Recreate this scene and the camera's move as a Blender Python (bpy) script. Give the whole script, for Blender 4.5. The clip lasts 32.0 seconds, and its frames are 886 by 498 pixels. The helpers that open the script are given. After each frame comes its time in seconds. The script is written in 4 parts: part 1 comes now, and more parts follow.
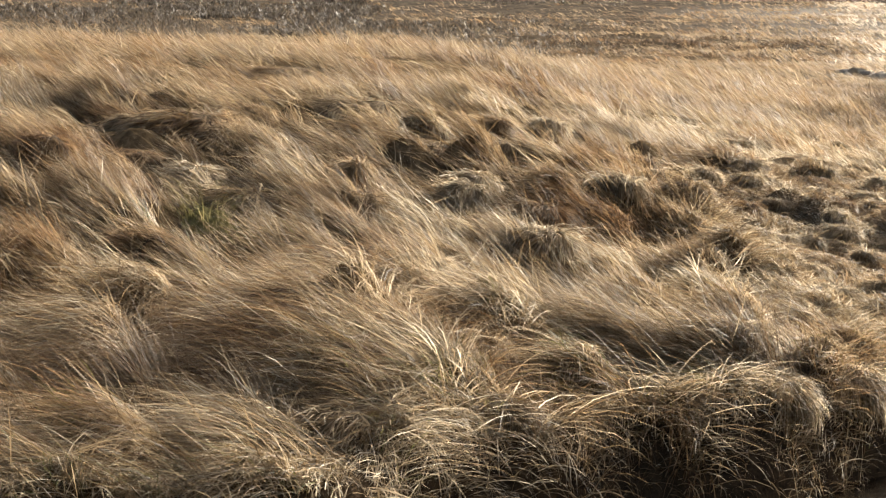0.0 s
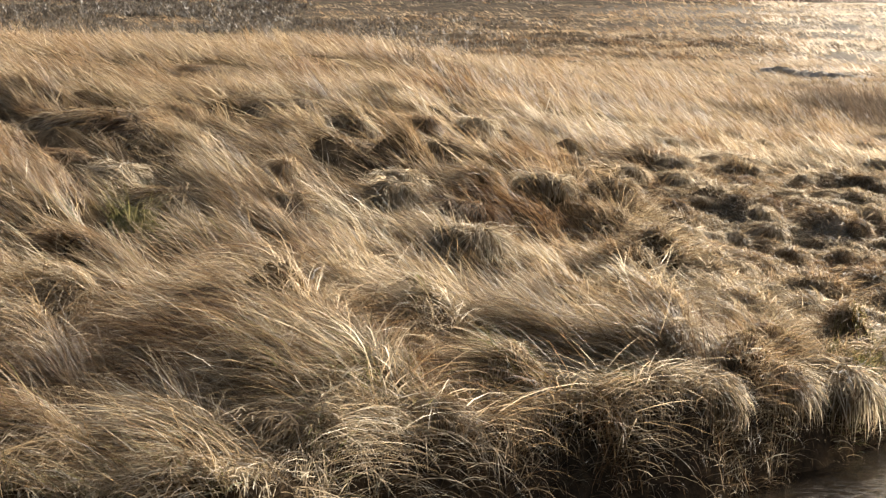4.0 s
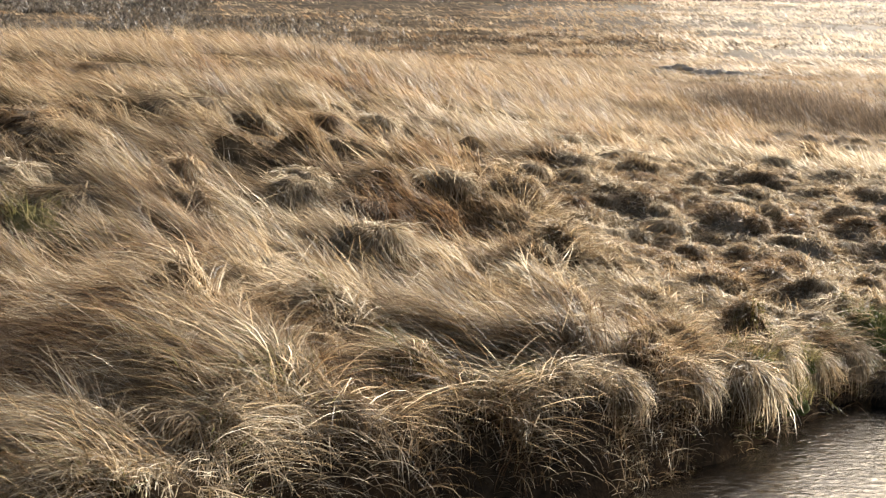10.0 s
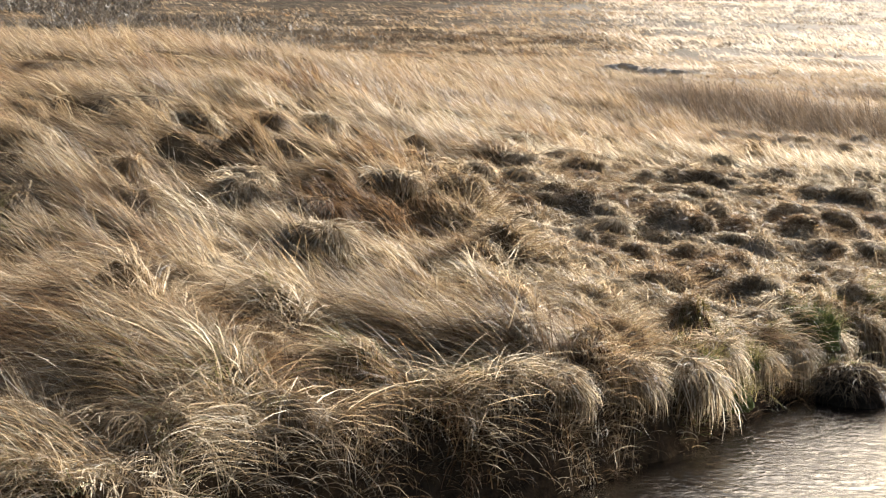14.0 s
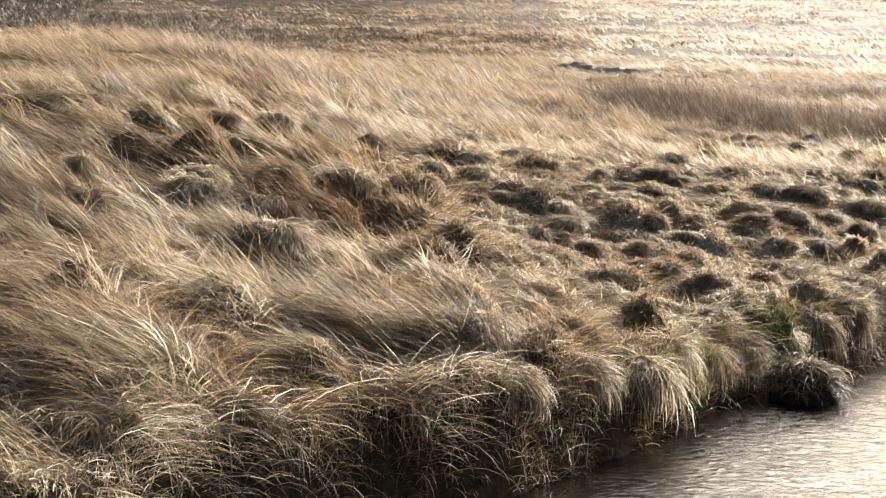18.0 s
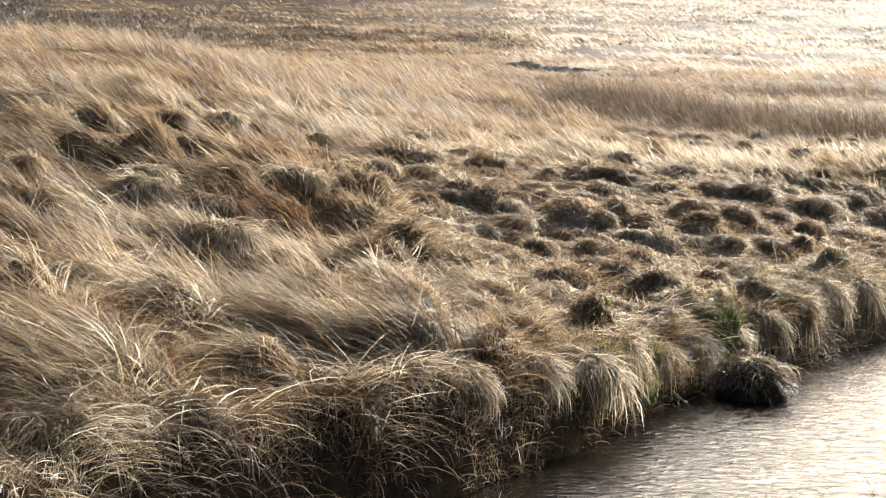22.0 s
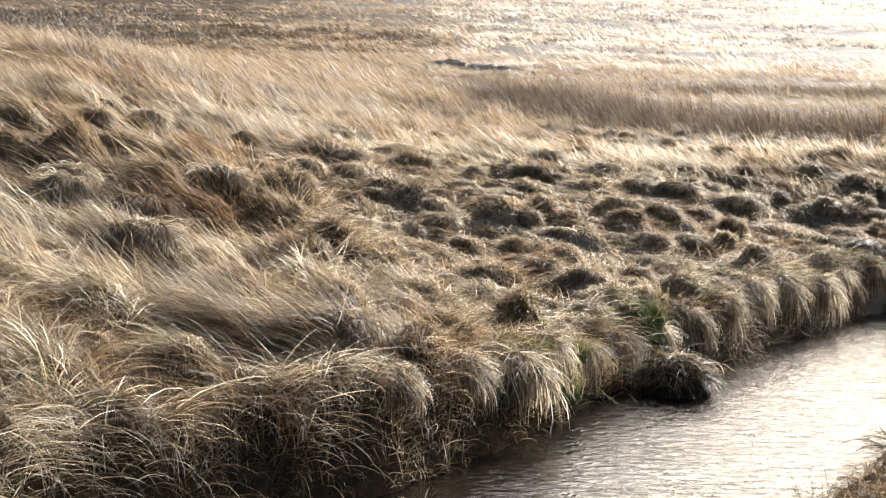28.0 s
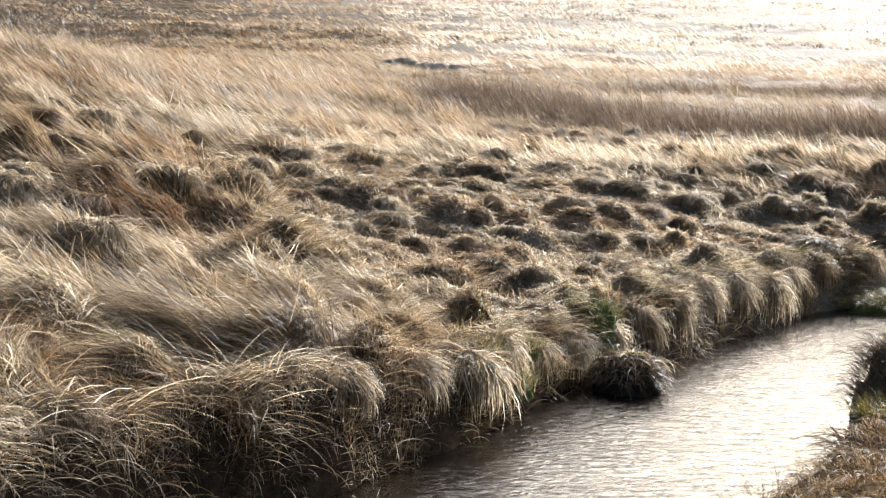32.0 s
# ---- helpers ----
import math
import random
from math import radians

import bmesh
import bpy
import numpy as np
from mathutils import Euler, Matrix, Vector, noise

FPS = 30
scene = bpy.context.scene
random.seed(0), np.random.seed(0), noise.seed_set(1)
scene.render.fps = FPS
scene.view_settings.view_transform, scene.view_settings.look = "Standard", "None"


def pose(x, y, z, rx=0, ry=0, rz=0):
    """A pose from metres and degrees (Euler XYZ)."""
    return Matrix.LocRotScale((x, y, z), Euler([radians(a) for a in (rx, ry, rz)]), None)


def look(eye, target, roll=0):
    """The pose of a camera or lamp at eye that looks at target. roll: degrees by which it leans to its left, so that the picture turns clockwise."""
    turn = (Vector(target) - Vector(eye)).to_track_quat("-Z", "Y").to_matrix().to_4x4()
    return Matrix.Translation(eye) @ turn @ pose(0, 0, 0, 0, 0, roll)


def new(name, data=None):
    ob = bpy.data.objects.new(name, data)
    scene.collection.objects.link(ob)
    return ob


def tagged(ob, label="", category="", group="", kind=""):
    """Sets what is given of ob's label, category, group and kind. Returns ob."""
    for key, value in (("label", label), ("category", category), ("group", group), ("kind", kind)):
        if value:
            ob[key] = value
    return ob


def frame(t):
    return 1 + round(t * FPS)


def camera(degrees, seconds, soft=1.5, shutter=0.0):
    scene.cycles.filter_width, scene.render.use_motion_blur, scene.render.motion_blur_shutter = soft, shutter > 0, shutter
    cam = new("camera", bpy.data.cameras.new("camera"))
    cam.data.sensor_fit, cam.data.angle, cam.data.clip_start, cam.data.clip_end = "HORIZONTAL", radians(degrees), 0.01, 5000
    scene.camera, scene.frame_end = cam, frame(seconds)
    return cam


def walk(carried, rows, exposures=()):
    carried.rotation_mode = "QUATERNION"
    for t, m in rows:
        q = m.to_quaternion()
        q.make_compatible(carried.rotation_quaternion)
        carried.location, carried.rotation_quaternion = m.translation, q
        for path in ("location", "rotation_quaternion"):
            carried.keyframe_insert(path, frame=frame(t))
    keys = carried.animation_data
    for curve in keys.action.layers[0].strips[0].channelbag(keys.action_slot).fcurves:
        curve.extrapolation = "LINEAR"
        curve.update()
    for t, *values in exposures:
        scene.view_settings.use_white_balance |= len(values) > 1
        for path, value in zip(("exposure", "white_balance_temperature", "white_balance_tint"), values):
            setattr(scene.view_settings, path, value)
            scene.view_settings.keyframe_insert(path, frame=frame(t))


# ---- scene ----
# the camera stands on the near bank and only pans, from its left to its right
EYE, TILT, LEAN = 1.7, -4.94, 1.37
cam = camera(27.66, 32.0, soft=1.35)
PAN = [
    (0.0, 7.08), (0.5, 6.80), (1.0, 6.48), (1.5, 6.16), (2.0, 5.81), (2.5, 5.55),
    (3.0, 5.31), (3.5, 5.06), (5.5, 3.85), (6.0, 3.59), (6.5, 3.38), (7.0, 3.14),
    (7.5, 2.87), (8.0, 2.58), (8.5, 2.34), (9.0, 2.05), (9.5, 1.84), (10.0, 1.66),
    (10.5, 1.52), (11.0, 1.33), (11.5, 1.14), (12.0, 0.92), (12.5, 0.68), (13.0, 0.45),
    (13.5, 0.19), (14.0, -0.06), (14.5, -0.23), (16.5, -0.89), (17.0, -1.13), (17.5, -1.30),
    (18.0, -1.53), (18.5, -1.76), (19.0, -2.02), (19.5, -2.27), (20.0, -2.51), (20.5, -2.67),
    (21.0, -2.82), (21.5, -2.95), (22.0, -3.15), (22.5, -3.37), (23.0, -3.61), (23.5, -3.80),
    (24.0, -4.03), (24.5, -4.22), (25.0, -4.43), (25.5, -4.68), (27.5, -5.39), (28.0, -5.53),
    (28.5, -5.64), (29.0, -5.78), (29.5, -5.96), (30.0, -6.15), (30.5, -6.34), (31.0, -6.61),
    (31.5, -6.85), (32.0, -7.08),
]
walk(cam, [(t, pose(0, 0, EYE, 90 + TILT, 0, turn) @ pose(0, 0, 0, 0, 0, LEAN)) for t, turn in PAN],
     exposures=[(0.0, 1.33, 6300, 10), (13.0, 1.38, 6000, 10), (23.0, 1.43, 5700, 10), (32.0, 1.46, 5520, 10)])

# ---- low winter sun ahead and to the right, thin bright sky ----
SUN_SIDE, SUN_HEIGHT = 35.0, 20.0
world = bpy.data.worlds.new("sky")
scene.world = world
world.use_nodes = True
sky = world.node_tree.nodes.new("ShaderNodeTexSky")
sky.sky_type, sky.sun_disc = "NISHITA", False
sky.sun_elevation, sky.sun_rotation = radians(SUN_HEIGHT), radians(SUN_SIDE)
sky.air_density, sky.dust_density, sky.ozone_density = 1.0, 9.0, 1.0
world.node_tree.links.new(sky.outputs["Color"], world.node_tree.nodes["Background"].inputs["Color"])
world.node_tree.nodes["Background"].inputs["Strength"].default_value = 0.105
sun = new("sun", bpy.data.lights.new("sun", "SUN"))
sun.data.energy, sun.data.angle, sun.data.color = 5.0, radians(0.6), (1.0, 0.935, 0.83)
to_sun = Vector((math.sin(radians(SUN_SIDE)) * math.cos(radians(SUN_HEIGHT)), math.cos(radians(SUN_SIDE)) * math.cos(radians(SUN_HEIGHT)), math.sin(radians(SUN_HEIGHT))))
sun.matrix_world = look(to_sun * 50, (0, 0, 0))

# ---- materials ----
def material(name, rough=0.7, spec=0.3):
    m = bpy.data.materials.new(name)
    m.use_nodes = True
    p = m.node_tree.nodes["Principled BSDF"]
    p.inputs["Roughness"].default_value, p.inputs["Specular IOR Level"].default_value = rough, spec
    return m, m.node_tree.nodes, m.node_tree.links, p


def node(nodes, kind, **values):
    n = nodes.new(kind)
    for key, value in values.items():
        n.inputs[key.replace("_", " ")].default_value = value
    return n


def ramp(nodes, stops):
    n = nodes.new("ShaderNodeValToRGB")
    while len(n.color_ramp.elements) < len(stops):
        n.color_ramp.elements.new(0.5)
    for e, (place, colour) in zip(n.color_ramp.elements, stops):
        e.position, e.color = place, (*colour, 1)
    return n


def mixed(nodes, links, kind, factor, a, b):
    n = nodes.new("ShaderNodeMix")
    n.data_type, n.blend_type = "RGBA", kind
    for slot, v in ((0, factor), (6, a), (7, b)):
        if isinstance(v, (int, float)):
            n.inputs[slot].default_value = v
        elif isinstance(v, tuple):
            n.inputs[slot].default_value = (*v, 1)
        else:
            links.new(v, n.inputs[slot])
    return n.outputs[2]


def grass(name, stops, patch=None, through_light=0.5, rough=0.55, spec=0.2, patch_scale=0.9, vary=1.0):
    """Dry or green blades: each blade its own shade, patches over the ground, light that shines through."""
    m, nodes, links, p = material(name, rough, spec)
    geo = nodes.new("ShaderNodeNewGeometry")
    shade = ramp(nodes, stops)
    links.new(geo.outputs["Random Per Island"], shade.inputs["Fac"])
    colour = shade.outputs["Color"]
    if patch:
        big = node(nodes, "ShaderNodeTexNoise", Scale=patch_scale, Detail=3.0, Roughness=0.6)
        links.new(geo.outputs["Position"], big.inputs["Vector"])
        cut = ramp(nodes, [(0.46, (0, 0, 0)), (0.62, (1, 1, 1))])
        links.new(big.outputs["Fac"], cut.inputs["Fac"])
        colour = mixed(nodes, links, "MULTIPLY", cut.outputs["Color"], colour, patch)
    lock = node(nodes, "ShaderNodeTexNoise", Scale=6.5, Detail=1.5, Distortion=0.4)
    links.new(geo.outputs["Position"], lock.inputs["Vector"])
    tone = ramp(nodes, [(0.36, (0.62, 0.58, 0.53)), (0.52, (1.0, 1.0, 1.0)), (0.68, (1.25, 1.25, 1.25))])
    links.new(lock.outputs["Fac"], tone.inputs["Fac"])
    colour = mixed(nodes, links, "MULTIPLY", 0.85 * vary, colour, tone.outputs["Color"])
    fine = node(nodes, "ShaderNodeTexNoise", Scale=60.0, Detail=2.0)
    links.new(geo.outputs["Position"], fine.inputs["Vector"])
    streak = ramp(nodes, [(0.3, (0.72, 0.7, 0.66)), (0.7, (1.1, 1.1, 1.1))])
    links.new(fine.outputs["Fac"], streak.inputs["Fac"])
    colour = mixed(nodes, links, "MULTIPLY", 0.8 * vary, colour, streak.outputs["Color"])
    links.new(colour, p.inputs["Base Color"])
    thin = nodes.new("ShaderNodeBsdfTranslucent")
    links.new(colour, thin.inputs["Color"])
    mix = nodes.new("ShaderNodeMixShader")
    mix.inputs[0].default_value = through_light
    links.new(p.outputs[0], mix.inputs[1])
    links.new(thin.outputs[0], mix.inputs[2])
    links.new(mix.outputs[0], nodes["Material Output"].inputs["Surface"])
    return m


def earth(name, stops, scale, rough=0.9, bump=0.5, spec=0.2):
    m, nodes, links, p = material(name, rough, spec)
    geo = nodes.new("ShaderNodeNewGeometry")
    a = node(nodes, "ShaderNodeTexNoise", Scale=scale, Detail=6.0, Roughness=0.65)
    b = node(nodes, "ShaderNodeTexNoise", Scale=scale * 7, Detail=4.0, Roughness=0.7)
    for n in (a, b):
        links.new(geo.outputs["Position"], n.inputs["Vector"])
    shade = ramp(nodes, stops)
    links.new(a.outputs["Fac"], shade.inputs["Fac"])
    speck = ramp(nodes, [(0.3, (0.55, 0.52, 0.5)), (0.7, (1.15, 1.15, 1.1))])
    links.new(b.outputs["Fac"], speck.inputs["Fac"])
    links.new(mixed(nodes, links, "MULTIPLY", 0.9, shade.outputs["Color"], speck.outputs["Color"]), p.inputs["Base Color"])
    relief = node(nodes, "ShaderNodeBump", Strength=bump, Distance=0.03)
    links.new(b.outputs["Fac"], relief.inputs["Height"])
    links.new(relief.outputs[0], p.inputs["Normal"])
    return m


STRAW = grass("dry moor grass", [(0.0, (0.07, 0.045, 0.025)), (0.25, (0.2, 0.135, 0.07)), (0.6, (0.38, 0.275, 0.155)), (0.85, (0.54, 0.425, 0.26)), (1.0, (0.7, 0.6, 0.43))],
              patch=(0.68, 0.55, 0.45))
# pale copy of the far grass: sunward glare painted into the colour
UPLAND = grass("upland grass paled for sun glare", [(0.0, (0.38, 0.31, 0.23)), (0.4, (0.48, 0.41, 0.32)), (1.0, (0.62, 0.54, 0.43))], patch=(0.75, 0.68, 0.6), through_light=0.72, rough=0.5, spec=0.3, patch_scale=0.35, vary=0.4)
# narrow shades and low vary put distance haze into the colour, as in UPLAND
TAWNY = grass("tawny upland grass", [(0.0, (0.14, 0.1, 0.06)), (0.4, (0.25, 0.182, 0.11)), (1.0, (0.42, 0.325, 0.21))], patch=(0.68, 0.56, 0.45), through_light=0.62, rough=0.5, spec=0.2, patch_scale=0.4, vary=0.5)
PALE = grass("bleached grass", [(0.0, (0.12, 0.085, 0.05)), (0.3, (0.32, 0.245, 0.15)), (0.7, (0.56, 0.47, 0.33)), (1.0, (0.82, 0.75, 0.61))], patch=(0.78, 0.7, 0.6), through_light=0.76, rough=0.5, spec=0.22)
RUST = grass("rust brown rush", [(0.0, (0.065, 0.04, 0.022)), (0.5, (0.145, 0.094, 0.052)), (1.0, (0.29, 0.19, 0.1))], through_light=0.45, spec=0.12)
BROWN = grass("brown rush bed", [(0.0, (0.08, 0.055, 0.034)), (0.5, (0.165, 0.115, 0.072)), (1.0, (0.3, 0.22, 0.14))], through_light=0.28, rough=0.75, spec=0.1)
DARK = grass("dark old stems", [(0.0, (0.055, 0.036, 0.019)), (0.6, (0.15, 0.1, 0.052)), (1.0, (0.3, 0.21, 0.11))], through_light=0.35)
GREEN = grass("green grass", [(0.0, (0.045, 0.047, 0.016)), (0.5, (0.11, 0.108, 0.036)), (1.0, (0.3, 0.3, 0.11))], patch=(1.2, 0.95, 0.6), through_light=0.35)
TURF = grass("short brown turf", [(0.0, (0.08, 0.052, 0.026)), (0.5, (0.21, 0.14, 0.07)), (1.0, (0.4, 0.29, 0.16))], patch=(0.7, 0.6, 0.45), through_light=0.35, rough=0.7, spec=0.15)
OLIVE = grass("yellow-green moss and grass", [(0.0, (0.09, 0.078, 0.026)), (0.5, (0.22, 0.19, 0.068)), (1.0, (0.4, 0.345, 0.15))])
THATCH = earth("matted dead grass", [(0.25, (0.08, 0.057, 0.034)), (0.5, (0.17, 0.125, 0.074)), (0.8, (0.3, 0.23, 0.14))], 17.0, 0.8, 1.0)
# lighter copy of THATCH: veiling glare on shaded mound faces put into the colour
GLARE_THATCH = earth("dead grass paled for glare", [(0.25, (0.12, 0.09, 0.056)), (0.5, (0.25, 0.19, 0.12)), (0.8, (0.42, 0.34, 0.23))], 19.0, 0.8, 1.0)
PEAT = earth("wet peat", [(0.3, (0.014, 0.01, 0.007)), (0.6, (0.036, 0.025, 0.015)), (0.9, (0.075, 0.052, 0.03))], 6.0, 0.9, 0.7, 0.15)
MOSS = earth("moss", [(0.3, (0.035, 0.045, 0.01)), (0.55, (0.1, 0.125, 0.025)), (0.85, (0.2, 0.22, 0.05))], 9.0, 0.95, 0.8)
MOSSY = earth("olive moss among dead grass", [(0.3, (0.1, 0.086, 0.028)), (0.55, (0.21, 0.18, 0.06)), (0.85, (0.33, 0.285, 0.11))], 13.0, 0.95, 0.8)
STONE = earth("weathered stone", [(0.3, (0.24, 0.21, 0.17)), (0.6, (0.42, 0.37, 0.31)), (0.85, (0.55, 0.5, 0.43))], 7.0, 0.85, 0.6)
# lighter than HEATHER: distance haze on the sunward moor put into the twig colour
HEATH = grass("heather twigs", [(0.0, (0.13, 0.108, 0.085)), (0.6, (0.24, 0.2, 0.155)), (1.0, (0.38, 0.33, 0.26))], through_light=0.5)

HEATHER = grass("dark heather twigs", [(0.0, (0.06, 0.049, 0.037)), (0.6, (0.14, 0.115, 0.085)), (1.0, (0.26, 0.215, 0.165))], through_light=0.25)


def moor_material():
    """The far moor and the ground under the grass: dead grass in streaks, bare peat along the stream."""
    m, nodes, links, p = material("moor ground", 0.75, 0.2)
    geo = nodes.new("ShaderNodeNewGeometry")
    bare = nodes.new("ShaderNodeAttribute")
    bare.attribute_name = "bare"
    # mask of the lightened ground, far off and above the stream
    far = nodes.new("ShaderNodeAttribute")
    far.attribute_name = "lightened"
    big = node(nodes, "ShaderNodeTexNoise", Scale=0.11, Detail=5.0, Roughness=0.62)
    mid = node(nodes, "ShaderNodeTexNoise", Scale=1.3, Detail=6.0, Roughness=0.7)
    fine = node(nodes, "ShaderNodeTexNoise", Scale=14.0, Detail=4.0, Roughness=0.7)
    for n in (big, mid, fine):
        links.new(geo.outputs["Position"], n.inputs["Vector"])
    # far ground ramp, with the sunward glare painted in as paleness
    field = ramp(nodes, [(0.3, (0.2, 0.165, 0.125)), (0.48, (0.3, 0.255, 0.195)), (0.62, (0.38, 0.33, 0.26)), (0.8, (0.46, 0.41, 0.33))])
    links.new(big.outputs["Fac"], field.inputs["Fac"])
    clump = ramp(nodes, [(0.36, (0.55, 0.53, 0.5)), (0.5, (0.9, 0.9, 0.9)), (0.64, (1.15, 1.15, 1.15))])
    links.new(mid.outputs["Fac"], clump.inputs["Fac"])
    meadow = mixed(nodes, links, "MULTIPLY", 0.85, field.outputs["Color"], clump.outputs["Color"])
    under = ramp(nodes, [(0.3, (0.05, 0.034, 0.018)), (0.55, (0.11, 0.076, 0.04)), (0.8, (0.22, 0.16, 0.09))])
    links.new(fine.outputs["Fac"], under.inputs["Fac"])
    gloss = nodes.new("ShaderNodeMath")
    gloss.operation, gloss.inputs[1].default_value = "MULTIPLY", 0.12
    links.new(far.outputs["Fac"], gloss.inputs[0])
    brown = nodes.new("ShaderNodeAttribute")
    brown.attribute_name = "heath"
    scrub = ramp(nodes, [(0.36, (0.05, 0.041, 0.031)), (0.52, (0.1, 0.08, 0.058)), (0.68, (0.17, 0.135, 0.095))])
    links.new(mid.outputs["Fac"], scrub.inputs["Fac"])
    matt = nodes.new("ShaderNodeMath")
    matt.operation, matt.inputs[0].default_value = "SUBTRACT", 1.0
    links.new(brown.outputs["Fac"], matt.inputs[1])
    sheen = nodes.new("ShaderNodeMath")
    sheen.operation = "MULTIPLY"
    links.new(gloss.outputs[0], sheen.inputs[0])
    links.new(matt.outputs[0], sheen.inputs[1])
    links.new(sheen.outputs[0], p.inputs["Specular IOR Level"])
    meadow = mixed(nodes, links, "MIX", brown.outputs["Fac"], meadow, scrub.outputs["Color"])
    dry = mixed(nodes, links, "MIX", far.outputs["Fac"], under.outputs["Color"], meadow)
    peat = ramp(nodes, [(0.3, (0.016, 0.012, 0.008)), (0.7, (0.06, 0.042, 0.025))])
    links.new(fine.outputs["Fac"], peat.inputs["Fac"])
    links.new(mixed(nodes, links, "MIX", bare.outputs["Fac"], dry, peat.outputs["Color"]), p.inputs["Base Color"])
    relief = node(nodes, "ShaderNodeBump", Strength=0.5, Distance=0.1)
    links.new(mid.outputs["Fac"], relief.inputs["Height"])
    small = node(nodes, "ShaderNodeBump", Strength=0.8, Distance=0.04)
    links.new(fine.outputs["Fac"], small.inputs["Height"])
    links.new(relief.outputs[0], small.inputs["Normal"])
    links.new(small.outputs[0], p.inputs["Normal"])
    return m


MOOR = moor_material()


def water_material():
    m, nodes, links, p = material("stream water", 0.14, 0.5)
    p.inputs["Base Color"].default_value = (0.012, 0.009, 0.006, 1)
    p.inputs["IOR"].default_value = 1.33
    geo = nodes.new("ShaderNodeNewGeometry")
    turn = nodes.new("ShaderNodeMapping")
    turn.inputs["Rotation"].default_value = (0, 0, radians(-50))
    turn.inputs["Scale"].default_value = (9.0, 15.0, 5.0)
    links.new(geo.outputs["Position"], turn.inputs["Vector"])
    a = node(nodes, "ShaderNodeTexNoise", Scale=1.0, Detail=3.5, Roughness=0.55, Distortion=1.2)
    links.new(turn.outputs[0], a.inputs["Vector"])
    relief = node(nodes, "ShaderNodeBump", Strength=0.6, Distance=0.021)
    links.new(a.outputs["Fac"], relief.inputs["Height"])
    links.new(relief.outputs[0], p.inputs["Normal"])
    return m


WATER = water_material()

# ---- the lie of the land ----
LEFT_BANK = [(-9.0, 2.2), (-4.0, 3.9), (-1.9, 4.65), (-0.95, 5.4), (-0.58, 6.4), (-0.05, 7.0), (0.61, 7.57), (1.04, 8.3), (1.46, 9.02), (1.82, 9.85),
             (2.3, 10.58), (2.92, 11.33), (3.6, 12.33), (4.31, 13.35), (4.75, 13.95), (5.1, 14.2), (6.0, 14.4), (8.0, 14.5), (14.0, 15.2), (40.0, 19.0)]
RIGHT_BANK = [(-9.5, 0.0), (-4.0, 1.9), (-1.5, 2.7), (0.0, 3.7), (0.93, 4.9), (1.64, 5.95), (1.94, 6.43), (2.36, 7.15), (2.9, 7.95), (3.27, 8.6),
              (3.72, 9.4), (4.22, 10.3), (4.72, 11.2), (5.4, 12.1), (6.8, 12.8), (9.0, 13.1), (14.0, 13.7), (40.0, 17.4)]


# ---- where the larger tussocks stand: x, y, radius, height ----
HILLSIDE = [
    (-3.55, 13.15, 0.40, 0.38), (-3.10, 12.75, 0.28, 0.36), (-4.05, 13.45, 0.24, 0.24), (-3.61, 11.99, 0.18, 0.15), (-2.46, 10.50, 0.24, 0.26), (-3.53, 10.63, 0.14, 0.17),
    (-1.81, 8.28, 0.13, 0.14), (-2.45, 14.60, 0.34, 0.28), (-2.00, 14.66, 0.18, 0.18), (-3.94, 18.08, 0.32, 0.22), (-0.86, 15.60, 0.28, 0.22),
    (-1.12, 16.56, 0.14, 0.12), (-0.81, 11.00, 0.23, 0.26), (-1.07, 10.70, 0.14, 0.18), (-1.84, 9.35, 0.18, 0.14), (-2.02, 7.47, 0.13, 0.12), (-2.29, 6.63, 0.17, 0.12),
    (-0.59, 6.66, 0.14, 0.15), (-1.11, 6.10, 0.18, 0.16), (-1.83, 6.16, 0.19, 0.16), (-1.62, 6.79, 0.18, 0.15),
    (-1.70, 12.79, 0.20, 0.18), (-1.16, 13.07, 0.20, 0.17), (-0.60, 13.30, 0.16, 0.16), (-1.14, 9.74, 0.11, 0.15), (-1.36, 9.80, 0.10, 0.15), (-1.62, 9.42, 0.11, 0.16),
]
MEADOW = [
    (-0.30, 9.24, 0.11, 0.15), (0.01, 10.24, 0.09, 0.10), (0.06, 11.12, 0.11, 0.12), (0.24, 12.73, 0.19, 0.18), (0.71, 17.93, 0.24, 0.2), (1.23, 16.80, 0.25, 0.30),
    (0.79, 13.65, 0.13, 0.14), (0.75, 12.49, 0.12, 0.15), (0.58, 11.35, 0.12, 0.14), (0.91, 11.65, 0.12, 0.17), (1.22, 12.82, 0.11, 0.14), (1.56, 12.81, 0.10, 0.16),
    (2.01, 15.39, 0.17, 0.20), (2.39, 15.18, 0.18, 0.20), (4.00, 16.94, 0.14, 0.18), (2.44, 14.04, 0.13, 0.14),
]
